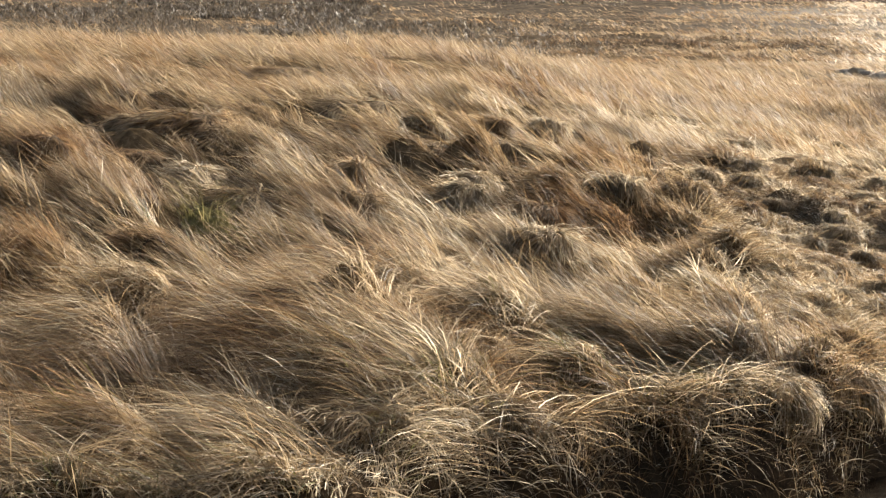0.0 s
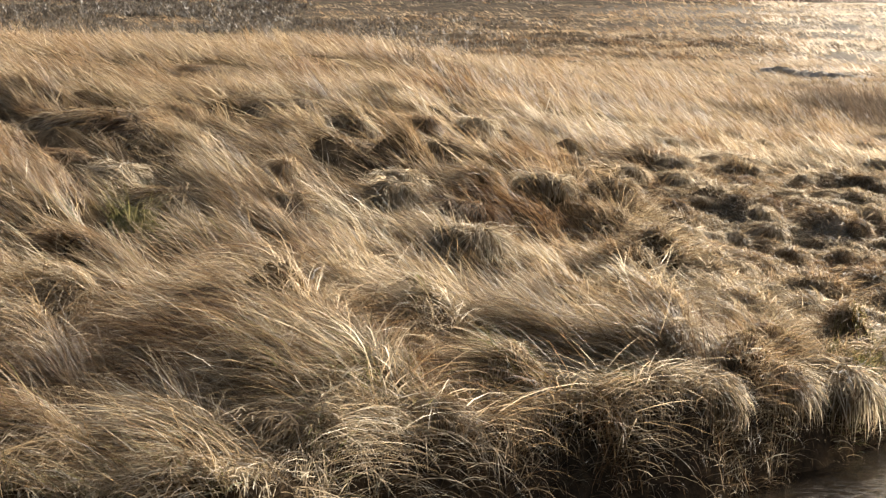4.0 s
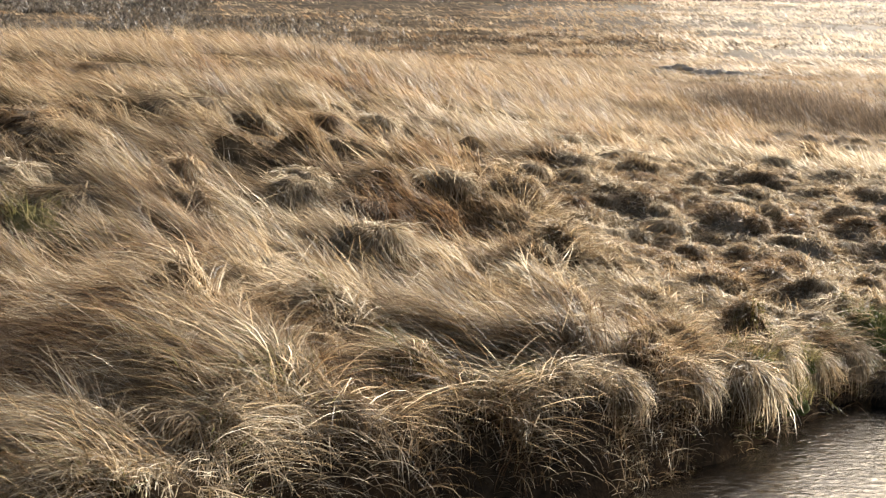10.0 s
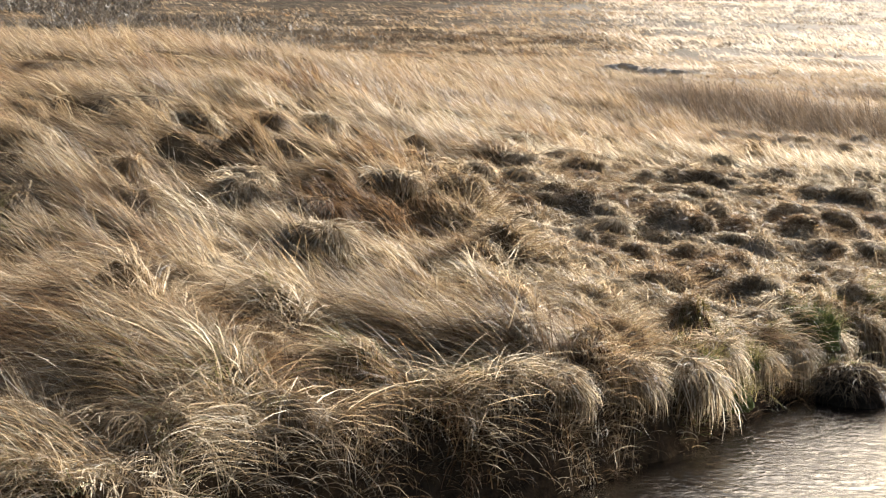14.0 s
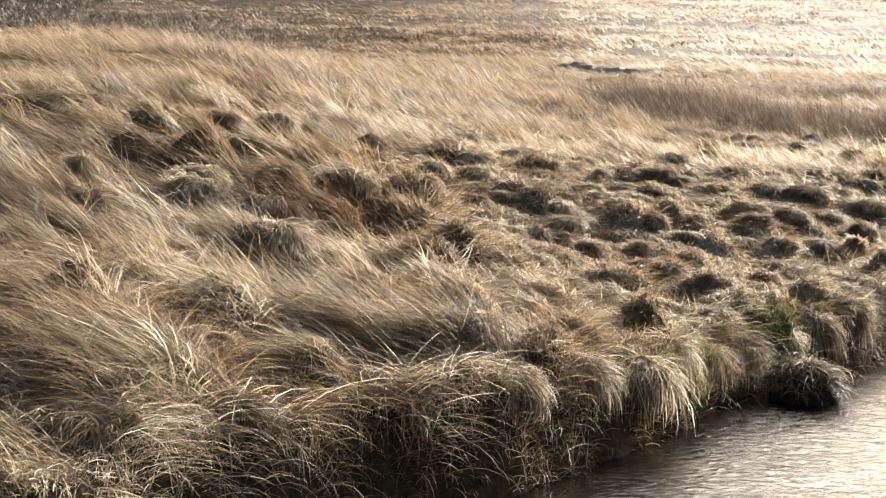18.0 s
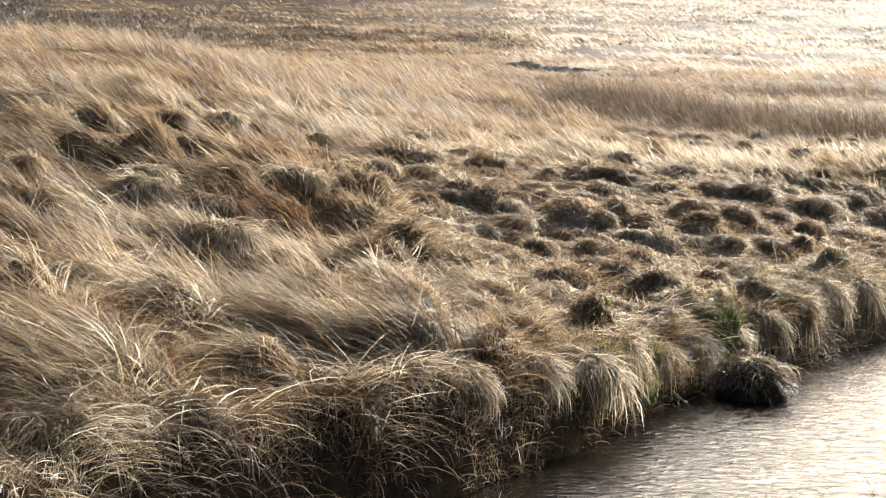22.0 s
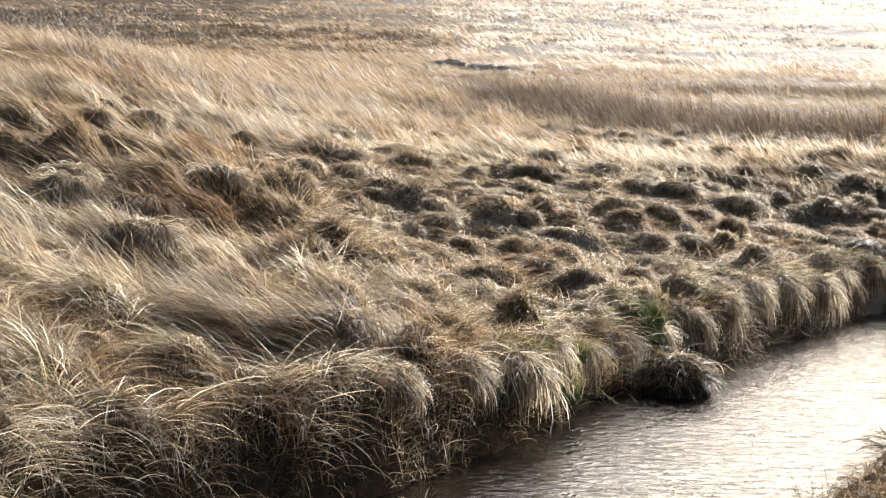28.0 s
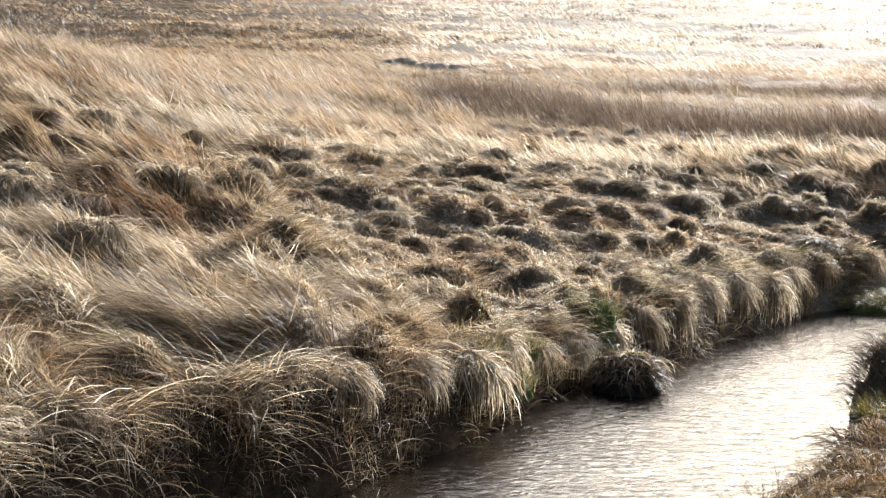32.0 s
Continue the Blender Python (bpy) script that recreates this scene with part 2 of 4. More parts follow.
STREAMSIDE = [
    (0.98, 10.78, 0.16, 0.19), (1.40, 10.94, 0.12, 0.17), (1.58, 10.17, 0.17, 0.24), (1.89, 10.47, 0.15, 0.22), (1.44, 11.95, 0.10, 0.13), (1.75, 12.27, 0.12, 0.15),
    (2.05, 12.56, 0.13, 0.16), (2.54, 13.35, 0.15, 0.20), (2.77, 12.83, 0.14, 0.17), (2.27, 11.87, 0.13, 0.17), (2.38, 11.56, 0.15, 0.20), (2.84, 12.22, 0.14, 0.19),
    (3.04, 11.98, 0.15, 0.22), (3.28, 13.78, 0.16, 0.22), (3.35, 15.39, 0.15, 0.16), (3.12, 15.46, 0.12, 0.13), (4.43, 14.58, 0.14, 0.22), (3.69, 13.52, 0.14, 0.20),
    (4.51, 15.28, 0.15, 0.15), (5.49, 15.83, 0.13, 0.16), (6.05, 16.17, 0.16, 0.16), (4.94, 14.56, 0.19, 0.26), (4.72, 17.30, 0.12, 0.14),
]
BANK = [
    (0.50, 7.80, 0.15, 0.20), (-0.20, 7.45, 0.20, 0.22), (-0.39, 7.10, 0.14, 0.22), (0.08, 7.55, 0.17, 0.20), (0.86, 8.30, 0.15, 0.22), (1.17, 8.80, 0.19, 0.26),
    (1.44, 9.32, 0.15, 0.24), (1.72, 9.80, 0.12, 0.20), (2.02, 10.30, 0.14, 0.24), (2.34, 10.75, 0.14, 0.24), (2.66, 11.20, 0.15, 0.26), (2.98, 11.66, 0.16, 0.27),
    (3.32, 12.20, 0.16, 0.28), (3.68, 12.70, 0.19, 0.30), (4.08, 13.20, 0.18, 0.29), (4.48, 13.80, 0.18, 0.30), (4.86, 14.25, 0.17, 0.28), (5.46, 14.73, 0.17, 0.26),
]


def smooth(v):
    v = np.clip(v, 0.0, 1.0)
    return v * v * (3.0 - 2.0 * v)


def hashed(ix, iy, seed):
    v = np.sin(ix * 127.1 + iy * 311.7 + seed * 74.7) * 43758.5453
    return v - np.floor(v)


def lumps(x, y, seed):
    """Smooth noise from -1 to 1, one lump to a metre."""
    ix, iy = np.floor(x), np.floor(y)
    u, v = smooth(x - ix), smooth(y - iy)
    a = hashed(ix, iy, seed) * (1 - u) + hashed(ix + 1, iy, seed) * u
    b = hashed(ix, iy + 1, seed) * (1 - u) + hashed(ix + 1, iy + 1, seed) * u
    return 2.0 * (a * (1 - v) + b * v) - 1.0


def beyond(line, x, y, side):
    """Distance from a bank's line, positive on the land."""
    best = np.full(np.shape(x), 1e9)
    sign = np.ones(np.shape(x))
    for (ax, ay), (bx, by) in zip(line, line[1:]):
        dx, dy = bx - ax, by - ay
        k = np.clip(((x - ax) * dx + (y - ay) * dy) / (dx * dx + dy * dy), 0, 1)
        d = np.hypot(x - ax - k * dx, y - ay - k * dy)
        s = np.sign(dx * (y - ay) - dy * (x - ax))
        near = d < best
        best, sign = np.where(near, d, best), np.where(near, s, sign)
    return best * sign * side


def tumps(x, y, cell, seed, low, high):
    """Height of the scattered small grass mounds."""
    gx, gy = np.floor(x / cell), np.floor(y / cell)
    out = np.zeros(np.shape(x))
    for i in (-1, 0, 1):
        for j in (-1, 0, 1):
            cx, cy = gx + i, gy + j
            px = (cx + 0.15 + 0.7 * hashed(cx, cy, seed)) * cell
            py = (cy + 0.15 + 0.7 * hashed(cx, cy, seed + 1)) * cell
            r = cell * (0.35 + 0.4 * hashed(cx, cy, seed + 2))
            h = low + (high - low) * hashed(cx, cy, seed + 3) ** 1.6
            q = np.clip(1 - ((x - px) ** 2 + (y - py) ** 2) / (r * r), 0, 1)
            out = np.maximum(out, h * np.sqrt(q) * q)
    return out


def land(x, y):
    """Smooth height of the land, without its small mounds."""
    x, y = np.asarray(x, float), np.asarray(y, float)
    r, side = np.hypot(x, y), np.degrees(np.arctan2(x, y))
    dl, dr = beyond(LEFT_BANK, x, y, 1), beyond(RIGHT_BANK, x, y, -1)
    far = np.log(np.maximum(r, 1))
    hill = np.interp(far, np.log([1, 6, 8, 9.5, 12, 15, 20, 26, 32, 45, 60, 80, 100, 130, 300, 700, 2500]),
                     [0.4, 0.4, 0.54, 0.74, 1.1, 1.48, 1.93, 2.24, 2.34, 2.45, 3.0, 4.55, 6.3, 9.4, 26, 55, 62])
    moor = np.interp(far, np.log([1, 7, 9, 12.5, 18, 28, 48, 75, 130, 300, 700, 2500]),
                     [0.34, 0.34, 0.4, 0.62, 0.98, 1.42, 2.45, 4.3, 8.6, 24, 52, 60])
    rise = moor + (hill - moor) * smooth((8 - side) / 17)
    swell = 0.07 * lumps(x * 0.35, y * 0.35, 3) + 0.04 * lumps(x * 0.8, y * 0.8, 5)
    lip = 0.45 - 0.13 * smooth((side - 2) / 6)
    rise = lip + (rise - lip) * smooth((dl + 0.3) / 4.0)
    left = rise + swell * smooth(dl / 2) * np.clip(r / 14, 0.6, 1.3)
    right = 0.24 + 0.05 * lumps(x * 0.7, y * 0.7, 8) + 0.004 * r
    edge = 0.05 * lumps(x * 3, y * 3, 12) + 0.03 * lumps(x * 8, y * 8, 13)
    bank = np.where(dl > dr, smooth((dl + 0.08 + edge) / (0.24 + 0.8 * smooth((x - 5.0) / 0.7))), smooth((dr + 0.1 + edge) / 0.32))
    return -0.3 + bank * (np.where(dl > dr, left, right) + 0.3)


EVEN = [(-2.6, 8.95, 0.25, 0), (-2.48, 8.6, 0.3, 0), (-2.6, 9.95, 0.3, 0)]
SWELLS = [(-1.73, 8.35, -1.25, 7.55, 0.2, 0.2), (-1.25, 7.55, -0.72, 6.75, 0.2, 0.22), (-0.95, 7.9, -0.55, 8.4, 0.18, 0.1), (-0.55, 8.4, 0.1, 8.2, 0.2, 0.06),
          (-2.15, 7.75, -1.7, 7.35, 0.17, 0.2), (-2.35, 7.05, -1.85, 6.75, 0.16, 0.18), (-1.3, 6.75, -1.0, 6.25, 0.17, 0.17), (-0.85, 7.35, -0.72, 7.0, 0.14, -0.12),
          (-2.1, 7.2, -1.95, 7.05, 0.14, -0.08), (-1.45, 8.1, -1.35, 8.0, 0.14, -0.08), (-0.45, 6.75, -0.3, 6.8, 0.16, -0.2), (-1.75, 6.55, -1.5, 6.4, 0.14, -0.08)]


def ground_height(x, y):
    x, y = np.asarray(x, float), np.asarray(y, float)
    dl, dr = beyond(LEFT_BANK, x, y, 1), beyond(RIGHT_BANK, x, y, -1)
    r = np.hypot(x, y)
    wild = 1.15 - 0.45 * smooth((x + 1.0) / 3) * smooth((y - 8) / 5)
    m = tumps(x, y, 0.52, 21, 0.05, 0.28) * wild * (1 - smooth((r - 13) / 8)) + tumps(x, y, 1.1, 31, 0.0, 0.12) * smooth((r - 8) / 6) * (1 - smooth((r - 15) / 8))
    m = m + tumps(x, y, 0.37, 45, 0.02, 0.1 + 0.06 * (1 - smooth((r - 12) / 4))) * smooth((x + 0.2) / 1.6) * (1 - smooth((r - 13) / 5))
    m = m + tumps(x, y, 0.47, 55, 0.02, 0.15) * smooth((r - 13) / 3) * (1 - smooth((r - 22) / 7)) * smooth((x - 0.5) / 2)
    m = m + tumps(x, y, 2.3, 35, 0.0, 0.14) * smooth((r - 30) / 30)
    m = m * np.where(dl > dr, smooth(dl / 0.3), 0.35 * smooth(dr / 0.3))
    for ax, ay, bx, by, wide, tall in SWELLS:
        k = np.clip(((x - ax) * (bx - ax) + (y - ay) * (by - ay)) / ((bx - ax) ** 2 + (by - ay) ** 2), 0, 1)
        m = m + tall * np.exp(-((x - ax - k * (bx - ax)) ** 2 + (y - ay - k * (by - ay)) ** 2) / wide ** 2) * smooth(dl / 0.3)
    for px, py, size, _ in HILLSIDE + MEADOW + STREAMSIDE + EVEN:
        near = (np.abs(x - px) < 3 * size) & (np.abs(y - py) < 3 * size)
        if np.any(near):
            m[near] *= 1 - 0.9 * np.exp(-((x[near] - px) ** 2 + (y[near] - py) ** 2) / (1.4 * size) ** 2)
    return land(x, y) + m + 0.015 * lumps(x * 9, y * 9, 41)

# ---- ground and stream ----
def mesh_object(name, verts, faces, mat, parent=None, label=""):
    data = bpy.data.meshes.new(name)
    data.from_pydata(verts, [], faces)
    data.materials.append(mat)
    ob = new(name, data)
    if parent is not None:
        ob.parent = parent
    return tagged(ob, label)


def strip_mesh(name, points, counts):
    """A mesh from arrays: points (n, 3), and for each face a row of corner numbers; rows of four and rows of three."""
    data = bpy.data.meshes.new(name)
    data.vertices.add(len(points))
    data.vertices.foreach_set("co", np.ascontiguousarray(points, np.float32).ravel())
    loops = np.concatenate([c.ravel() for c in counts])
    starts, at = [], 0
    for c in counts:
        starts.append(at + np.arange(len(c)) * c.shape[1])
        at += c.size
    data.loops.add(len(loops))
    data.loops.foreach_set("vertex_index", loops.astype(np.int32))
    starts = np.concatenate(starts)
    data.polygons.add(len(starts))
    data.polygons.foreach_set("loop_start", starts.astype(np.int32))
    data.update(calc_edges=True)
    return data


def grid_mesh(name, xs, ys, height):
    gx, gy = np.meshgrid(xs, ys)
    pts = np.stack([gx, gy, height(gx, gy)], -1).reshape(-1, 3)
    n, m = len(xs), len(ys)
    a = (np.arange(m - 1)[:, None] * n + np.arange(n - 1)[None, :]).ravel()
    return strip_mesh(name, pts, [np.stack([a, a + 1, a + n + 1, a + n], 1)]), pts


def spread(first, last, grow, end):
    out, step, at = [], last - first, last
    while at < end:
        step *= grow
        at += step
        out.append(at)
    return out


core = np.arange(-8.0, 10.001, 0.08)
out_x = np.array(spread(0, 0.1, 1.1, 2400))
xs = np.concatenate([-8.0 - (out_x - 0.1)[::-1], core, 10.0 + out_x - 0.1])
core = np.arange(3.0, 20.001, 0.085)
ys = np.concatenate([3.0 - (np.array(spread(0, 0.1, 1.12, 900)) - 0.1)[::-1], core, 20.0 + np.array(spread(0, 0.1, 1.05, 2400)) - 0.1])
data, pts = grid_mesh("ground", np.unique(xs), np.unique(ys), ground_height)
bank_d = np.maximum(beyond(LEFT_BANK, pts[:, 0], pts[:, 1], 1), beyond(RIGHT_BANK, pts[:, 0], pts[:, 1], -1))
side = np.degrees(np.arctan2(pts[:, 0], pts[:, 1])) + 5 * lumps(pts[:, 0] * 0.07, pts[:, 1] * 0.05, 71)
# the streamside term paints lighter ground to lift the shade between tussocks
for key, values in (("heath", smooth((14 - side) / 12)), ("bare", np.maximum((1 - smooth((bank_d - 0.2) / 0.12)) * (1 - 0.9 * smooth((pts[:, 0] - 4.5) / 0.5)), smooth(1.6 - np.hypot(pts[:, 0] + 2.59, pts[:, 1] - 8.86) / 0.06))), ("lightened", np.maximum(smooth((np.hypot(pts[:, 0], pts[:, 1]) - 22) / 80), 0.6 * smooth((pts[:, 0] - 0.3) / 1.8) * smooth((pts[:, 1] - 9.5) / 2.5)))):
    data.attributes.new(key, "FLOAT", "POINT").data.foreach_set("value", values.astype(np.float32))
data.materials.append(MOOR)
data.polygons.foreach_set("use_smooth", np.ones(len(data.polygons), bool))
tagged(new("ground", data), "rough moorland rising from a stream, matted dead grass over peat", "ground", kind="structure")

# heights near the stream, looked up quickly when grass is laid on it
GX, GY, STEP = -16.0, 2.0, 0.04
gx, gy = np.meshgrid(np.arange(GX, 18, STEP), np.arange(GY, 40, STEP))
HEIGHTS = ground_height(gx, gy)


def lie(x, y):
    u = np.clip((x - GX) / STEP, 0, HEIGHTS.shape[1] - 1.001)
    v = np.clip((y - GY) / STEP, 0, HEIGHTS.shape[0] - 1.001)
    i, j = u.astype(int), v.astype(int)
    u, v = u - i, v - j
    low = (HEIGHTS[j, i] * (1 - u) + HEIGHTS[j, i + 1] * u) * (1 - v) + (HEIGHTS[j + 1, i] * (1 - u) + HEIGHTS[j + 1, i + 1] * u) * v
    out = (x < GX) | (x > 17.9) | (y > 39.9)
    if np.any(out):
        low[out] = ground_height(x[out], y[out])
    return low


def ripples(x, y):
    return 0.003 * lumps(x * 2.4 + 0.6 * y, y * 3.6, 51) + 0.003 * lumps(x * 1.2, y * 1.2, 53)


data, pts = grid_mesh("water", np.concatenate([np.arange(-30.0, -4.01, 0.4), np.arange(-4.0, 9.0, 0.045), np.arange(9.1, 40.0, 0.4)]), np.concatenate([np.arange(-6.0, 2.99, 0.4), np.arange(3.0, 15.6, 0.045), np.arange(15.7, 19.5, 0.3)]), ripples)
wet = np.maximum(beyond(LEFT_BANK, pts[:, 0], pts[:, 1], 1), beyond(RIGHT_BANK, pts[:, 0], pts[:, 1], -1)) < np.where((np.abs(pts[:, 0] - 2.5) < 6.4) & (np.abs(pts[:, 1] - 9.3) < 6.2), 0.25, 0.6)
bm = bmesh.new()
bm.from_mesh(data)
bm.verts.ensure_lookup_table()
bmesh.ops.delete(bm, geom=[v for v, keep in zip(bm.verts, wet) if not keep], context="VERTS")
bm.to_mesh(data)
bm.free()
data.materials.append(WATER)
data.polygons.foreach_set("use_smooth", np.ones(len(data.polygons), bool))
tagged(new("water", data), "rippling dark peaty stream glittering against the low sun", "stream", kind="structure")

# ---- grass ----
dice = np.random.default_rng(7)


def blades(name, root, heading, tilt, bend, length, width, segs=3, curl=0.0, rest=True):
    """Blades as tapering ribbons. Angles in radians: heading round z, tilt from upright at the root, bend along the blade."""
    n = len(root)
    at = np.array(root, float)
    rings = []
    twist = dice.uniform(-0.9, 0.9, n)
    for k in range(segs + 1):
        s = k / segs
        a = heading + curl * s
        flat = np.stack([-np.sin(a) * np.cos(twist), np.cos(a) * np.cos(twist), np.sin(twist)], 1)
        half = 0.5 * width * (1 - 0.75 * s ** 1.5)
        if k == segs:
            rings.append(at[:, None, :].copy())
        else:
            rings.append(np.stack([at - flat * half[:, None], at + flat * half[:, None]], 1))
            lean = tilt + bend * ((k + 0.5) / segs) ** 1.2
            step = (length / segs)[:, None] * np.stack([np.cos(a) * np.sin(lean), np.sin(a) * np.sin(lean), np.cos(lean)], 1)
            at = at + step
            if rest:
                floor = lie(at[:, 0], at[:, 1]) + 0.012 + 0.05 * hashed(np.arange(n), k, 3.0)
                over = beyond(LEFT_BANK, at[:, 0], at[:, 1], 1) if rest == "bank" else None
                at[:, 2] = np.maximum(at[:, 2], floor) if over is None else np.where(over > 0.05, np.maximum(at[:, 2], floor), np.maximum(at[:, 2], -0.06))
    pts = np.concatenate(rings, 1)
    per = 2 * segs + 1
    base = (np.arange(n) * per)[:, None]
    quads = np.concatenate([base + np.array([[2 * k, 2 * k + 1, 2 * k + 3, 2 * k + 2]]) for k in range(segs - 1)]) if segs > 1 else np.zeros((0, 4), int)
    tris = base + np.array([[2 * segs - 2, 2 * segs - 1, 2 * segs]])
    return strip_mesh(name, pts.reshape(-1, 3), [quads, tris])


def stuff(name, data, mat, label, category):
    data.materials.append(mat)
    return tagged(new(name, data), label, category, kind="stuff")


KEEP_OFF = np.array(HILLSIDE + MEADOW + STREAMSIDE + BANK + [(-2.6, 8.95, 0.3, 0.1), (-2.45, 8.8, 0.32, 0.1), (-2.3, 8.75, 0.3, 0.1), (-2.52, 8.55, 0.3, 0.1), (-2.62, 10.1, 0.24, 0.1), (-2.45, 9.95, 0.26, 0.1), (-2.55, 9.75, 0.26, 0.1), (2.2, 10.6, 0.22, 0.1), (1.14, 8.6, 0.2, 0.1), (1.5, 9.45, 0.18, 0.1), (-0.65, 6.6, 0.16, 0.1)])


def clear(x, y, reach=1.0):
    """Where no large tussock stands, nor the ground just before its shaded face."""
    ok = np.ones(len(x), bool)
    for px, py, r, h in KEEP_OFF:
        d = math.hypot(px, py)
        slope = px < 0 and py > 9
        near = 1 - (1.1 if slope else 0.7) * r / d
        ok &= np.hypot(x - px * near, y - py * near) > reach * r * (1.5 if slope else 1.0)
    return ok


def tufts(count, near, far, power, low=-23.5, high=23.5, gather=1, reach=0.09):
    """Places for tufts beyond the stream, thinning with distance, gathered in clumps."""
    count = count // gather
    u = dice.random(count)
    k = 2 - power
    r = (near ** k + u * (far ** k - near ** k)) ** (1 / k)
    a = np.radians(dice.uniform(low, high, count))
    x, y = np.repeat(r * np.sin(a), gather), np.repeat(r * np.cos(a), gather)
    if gather > 1:
        x, y = x + dice.normal(0, reach, len(x)), y + dice.normal(0, reach, len(x))
    keep = beyond(LEFT_BANK, x, y, 1) > 0.15
    return x[keep], y[keep]


def combed(x, y):
    """1 where the wind has combed long grass, 0 on the tussocky ground above the stream."""
    return np.clip(smooth((1.7 - x + 0.5 * lumps(x * 0.8, y * 0.8, 14)) / 2.2) + smooth((y - 15) / 3), 0, 1)


def tangled(x, y):
    return 1 - smooth((np.hypot(x, y) - 7.2 - 0.6 * lumps(x, y, 15)) / 1.8)


def field(name, x, y, per, mat, label, long, wide, segs, seed, tilt0=0.8, patchy=None, reach=1.0, land_side=True, size0=0.05):
    if patchy is not None:
        keep = lumps(x * 0.55 + 9, y * 0.4, seed) + 0.5 * lumps(x * 1.7, y * 1.4, seed + 1) > patchy
        x, y = x[keep], y[keep]
    if reach:
        keep = clear(x, y, reach)
        x, y = x[keep], y[keep]
    if land_side:
        hollow = lie(x, y) - land(x, y)
        keep = (hollow > 0.05) | (beyond(LEFT_BANK, x, y, 1) < 0.6) | (dice.random(len(x)) < 0.4 - 0.25 * tangled(x, y) + 0.6 * smooth((x - 0.2) / 1.5))
        x, y = x[keep], y[keep]
    r = np.hypot(x, y)
    e = 0.06
    gx, gy = (lie(x + e, y) - lie(x - e, y)) / (2 * e), (lie(x, y + e) - lie(x, y - e)) / (2 * e)
    c, g = combed(x, y), tangled(x, y)
    wind = math.pi + 0.2 + 0.3 * lumps(x * 0.45, y * 0.45, 7) + 0.3 * lumps(x * 1.3, y * 1.3, 8) + 1.1 * g * lumps(x * 2.0, y * 2.0, 9)
    pull = 0.3 + 1.7 * (1 - c) * (1 - g) + 0.5 * g
    head = np.arctan2(np.sin(wind) - pull * gy, np.cos(wind) - pull * gx)
    n = len(x)
    t_len = long * dice.uniform(0.65, 1.3, n) * (0.58 + 0.42 * np.maximum(c, g)) * (1 + 0.25 * g)
    t_tilt = np.clip(tilt0 + 0.08 * g + 0.33 * (1 - c) + 0.25 * lumps(x * 0.9, y * 0.9, seed + 4) + dice.normal(0, 0.2, n), 0.5, 1.4)
    size = size0 + 0.004 * r
    m = n * per

    def rep(v):
        return np.repeat(v, per)

    px, py = rep(x) + dice.normal(0, 1, m) * rep(size), rep(y) + dice.normal(0, 1, m) * rep(size)
    root = np.stack([px, py, lie(px, py) - 0.01], 1)
    loose = (0.17 + 0.4 * rep(1 - c)) * (1 - 0.3 * rep(g)) + 0.9 * (dice.random(m) < 0.12)
    heading = rep(head + dice.normal(0, 0.15, n) + dice.normal(0, 0.5, n) * (1 - c)) + dice.normal(0, 1, m) * loose
    tilt = rep(t_tilt) + dice.normal(0, 0.14, m)
    bend = rep(dice.uniform(0.1, 0.55, n) + g * dice.uniform(0.3, 1.0, n)) + rep(0.7 * (1 - c)) * dice.random(m) + dice.normal(0, 0.12, m)
    length = rep(t_len) * dice.uniform(0.6, 1.15, m)
    width = wide * rep((r / 8) ** 0.7) * dice.uniform(0.55, 1.35, m)
    curl = dice.normal(0, 0.15, m) + rep((0.15 + 0.5 * g) * dice.normal(0, 1, n)) + rep(1 - c) * dice.normal(0, 0.3, m)
    ok = beyond(LEFT_BANK, px, py, 1) > 0.1 if land_side else beyond(RIGHT_BANK, px, py, -1) > 0.02
    data = blades(name, root[ok], heading[ok], tilt[ok], bend[ok], length[ok], width[ok], segs, curl[ok])
    return stuff(name, data, mat, label, "grass")


field("tangled_grass", *tufts(2300, 4.7, 9.4, 1.2, -23.5, 12, 3, 0.07), 32, STRAW, "tangled long straw-coloured grass lying over the near bank", 0.35, 0.0038, 4, 61, 0.9, reach=0.5, size0=0.022)
field("bent_grass", *tufts(2200, 4.7, 9.0, 1.2, -23.5, 10, 3, 0.07), 40, PALE, "bleached bent blades glinting in the tangle of the near bank", 0.32, 0.0036, 4, 62, 0.95, reach=0.4, size0=0.025)
field("green_undergrowth", *tufts(420, 4.8, 10, 1.2), 16, GREEN, "short green grass in the hollows under the dead straw", 0.17, 0.0045, 3, 63, 0.6, patchy=0.0, reach=0)
x, y = tufts(500, 4.9, 7.6, 1.1, -23, 8)
field("bank_green", x, y, 16, GREEN, "green blades showing between the dead grass of the near bank", 0.2, 0.0042, 3, 64, 0.5, patchy=0.25, reach=0.4)
field("moor_grass", *tufts(4600, 8.4, 16, 1.3, -23.5, 23.5, 7, 0.075), 42, STRAW, "long wind-combed golden moor grass in tufts on the slope", 0.33, 0.0041, 3, 65, 0.85, reach=0.7, size0=0.03)
x, y = dice.normal(0.3, 0.5, 520), dice.normal(8.6, 0.5, 520)
field("bank_top_grass", x, y, 24, STRAW, "fine tawny grass combed over the bank top", 0.4, 0.0042, 3, 67, 0.9, patchy=-0.2, reach=0.8, size0=0.03)
field("bleached_grass", *tufts(4200, 8.4, 18, 1.4, -23.5, 23.5, 5), 24, PALE, "bleached pale grass blades bent over among the tufts", 0.31, 0.0042, 3, 71, 0.9, patchy=0.0, reach=0.7, size0=0.03)
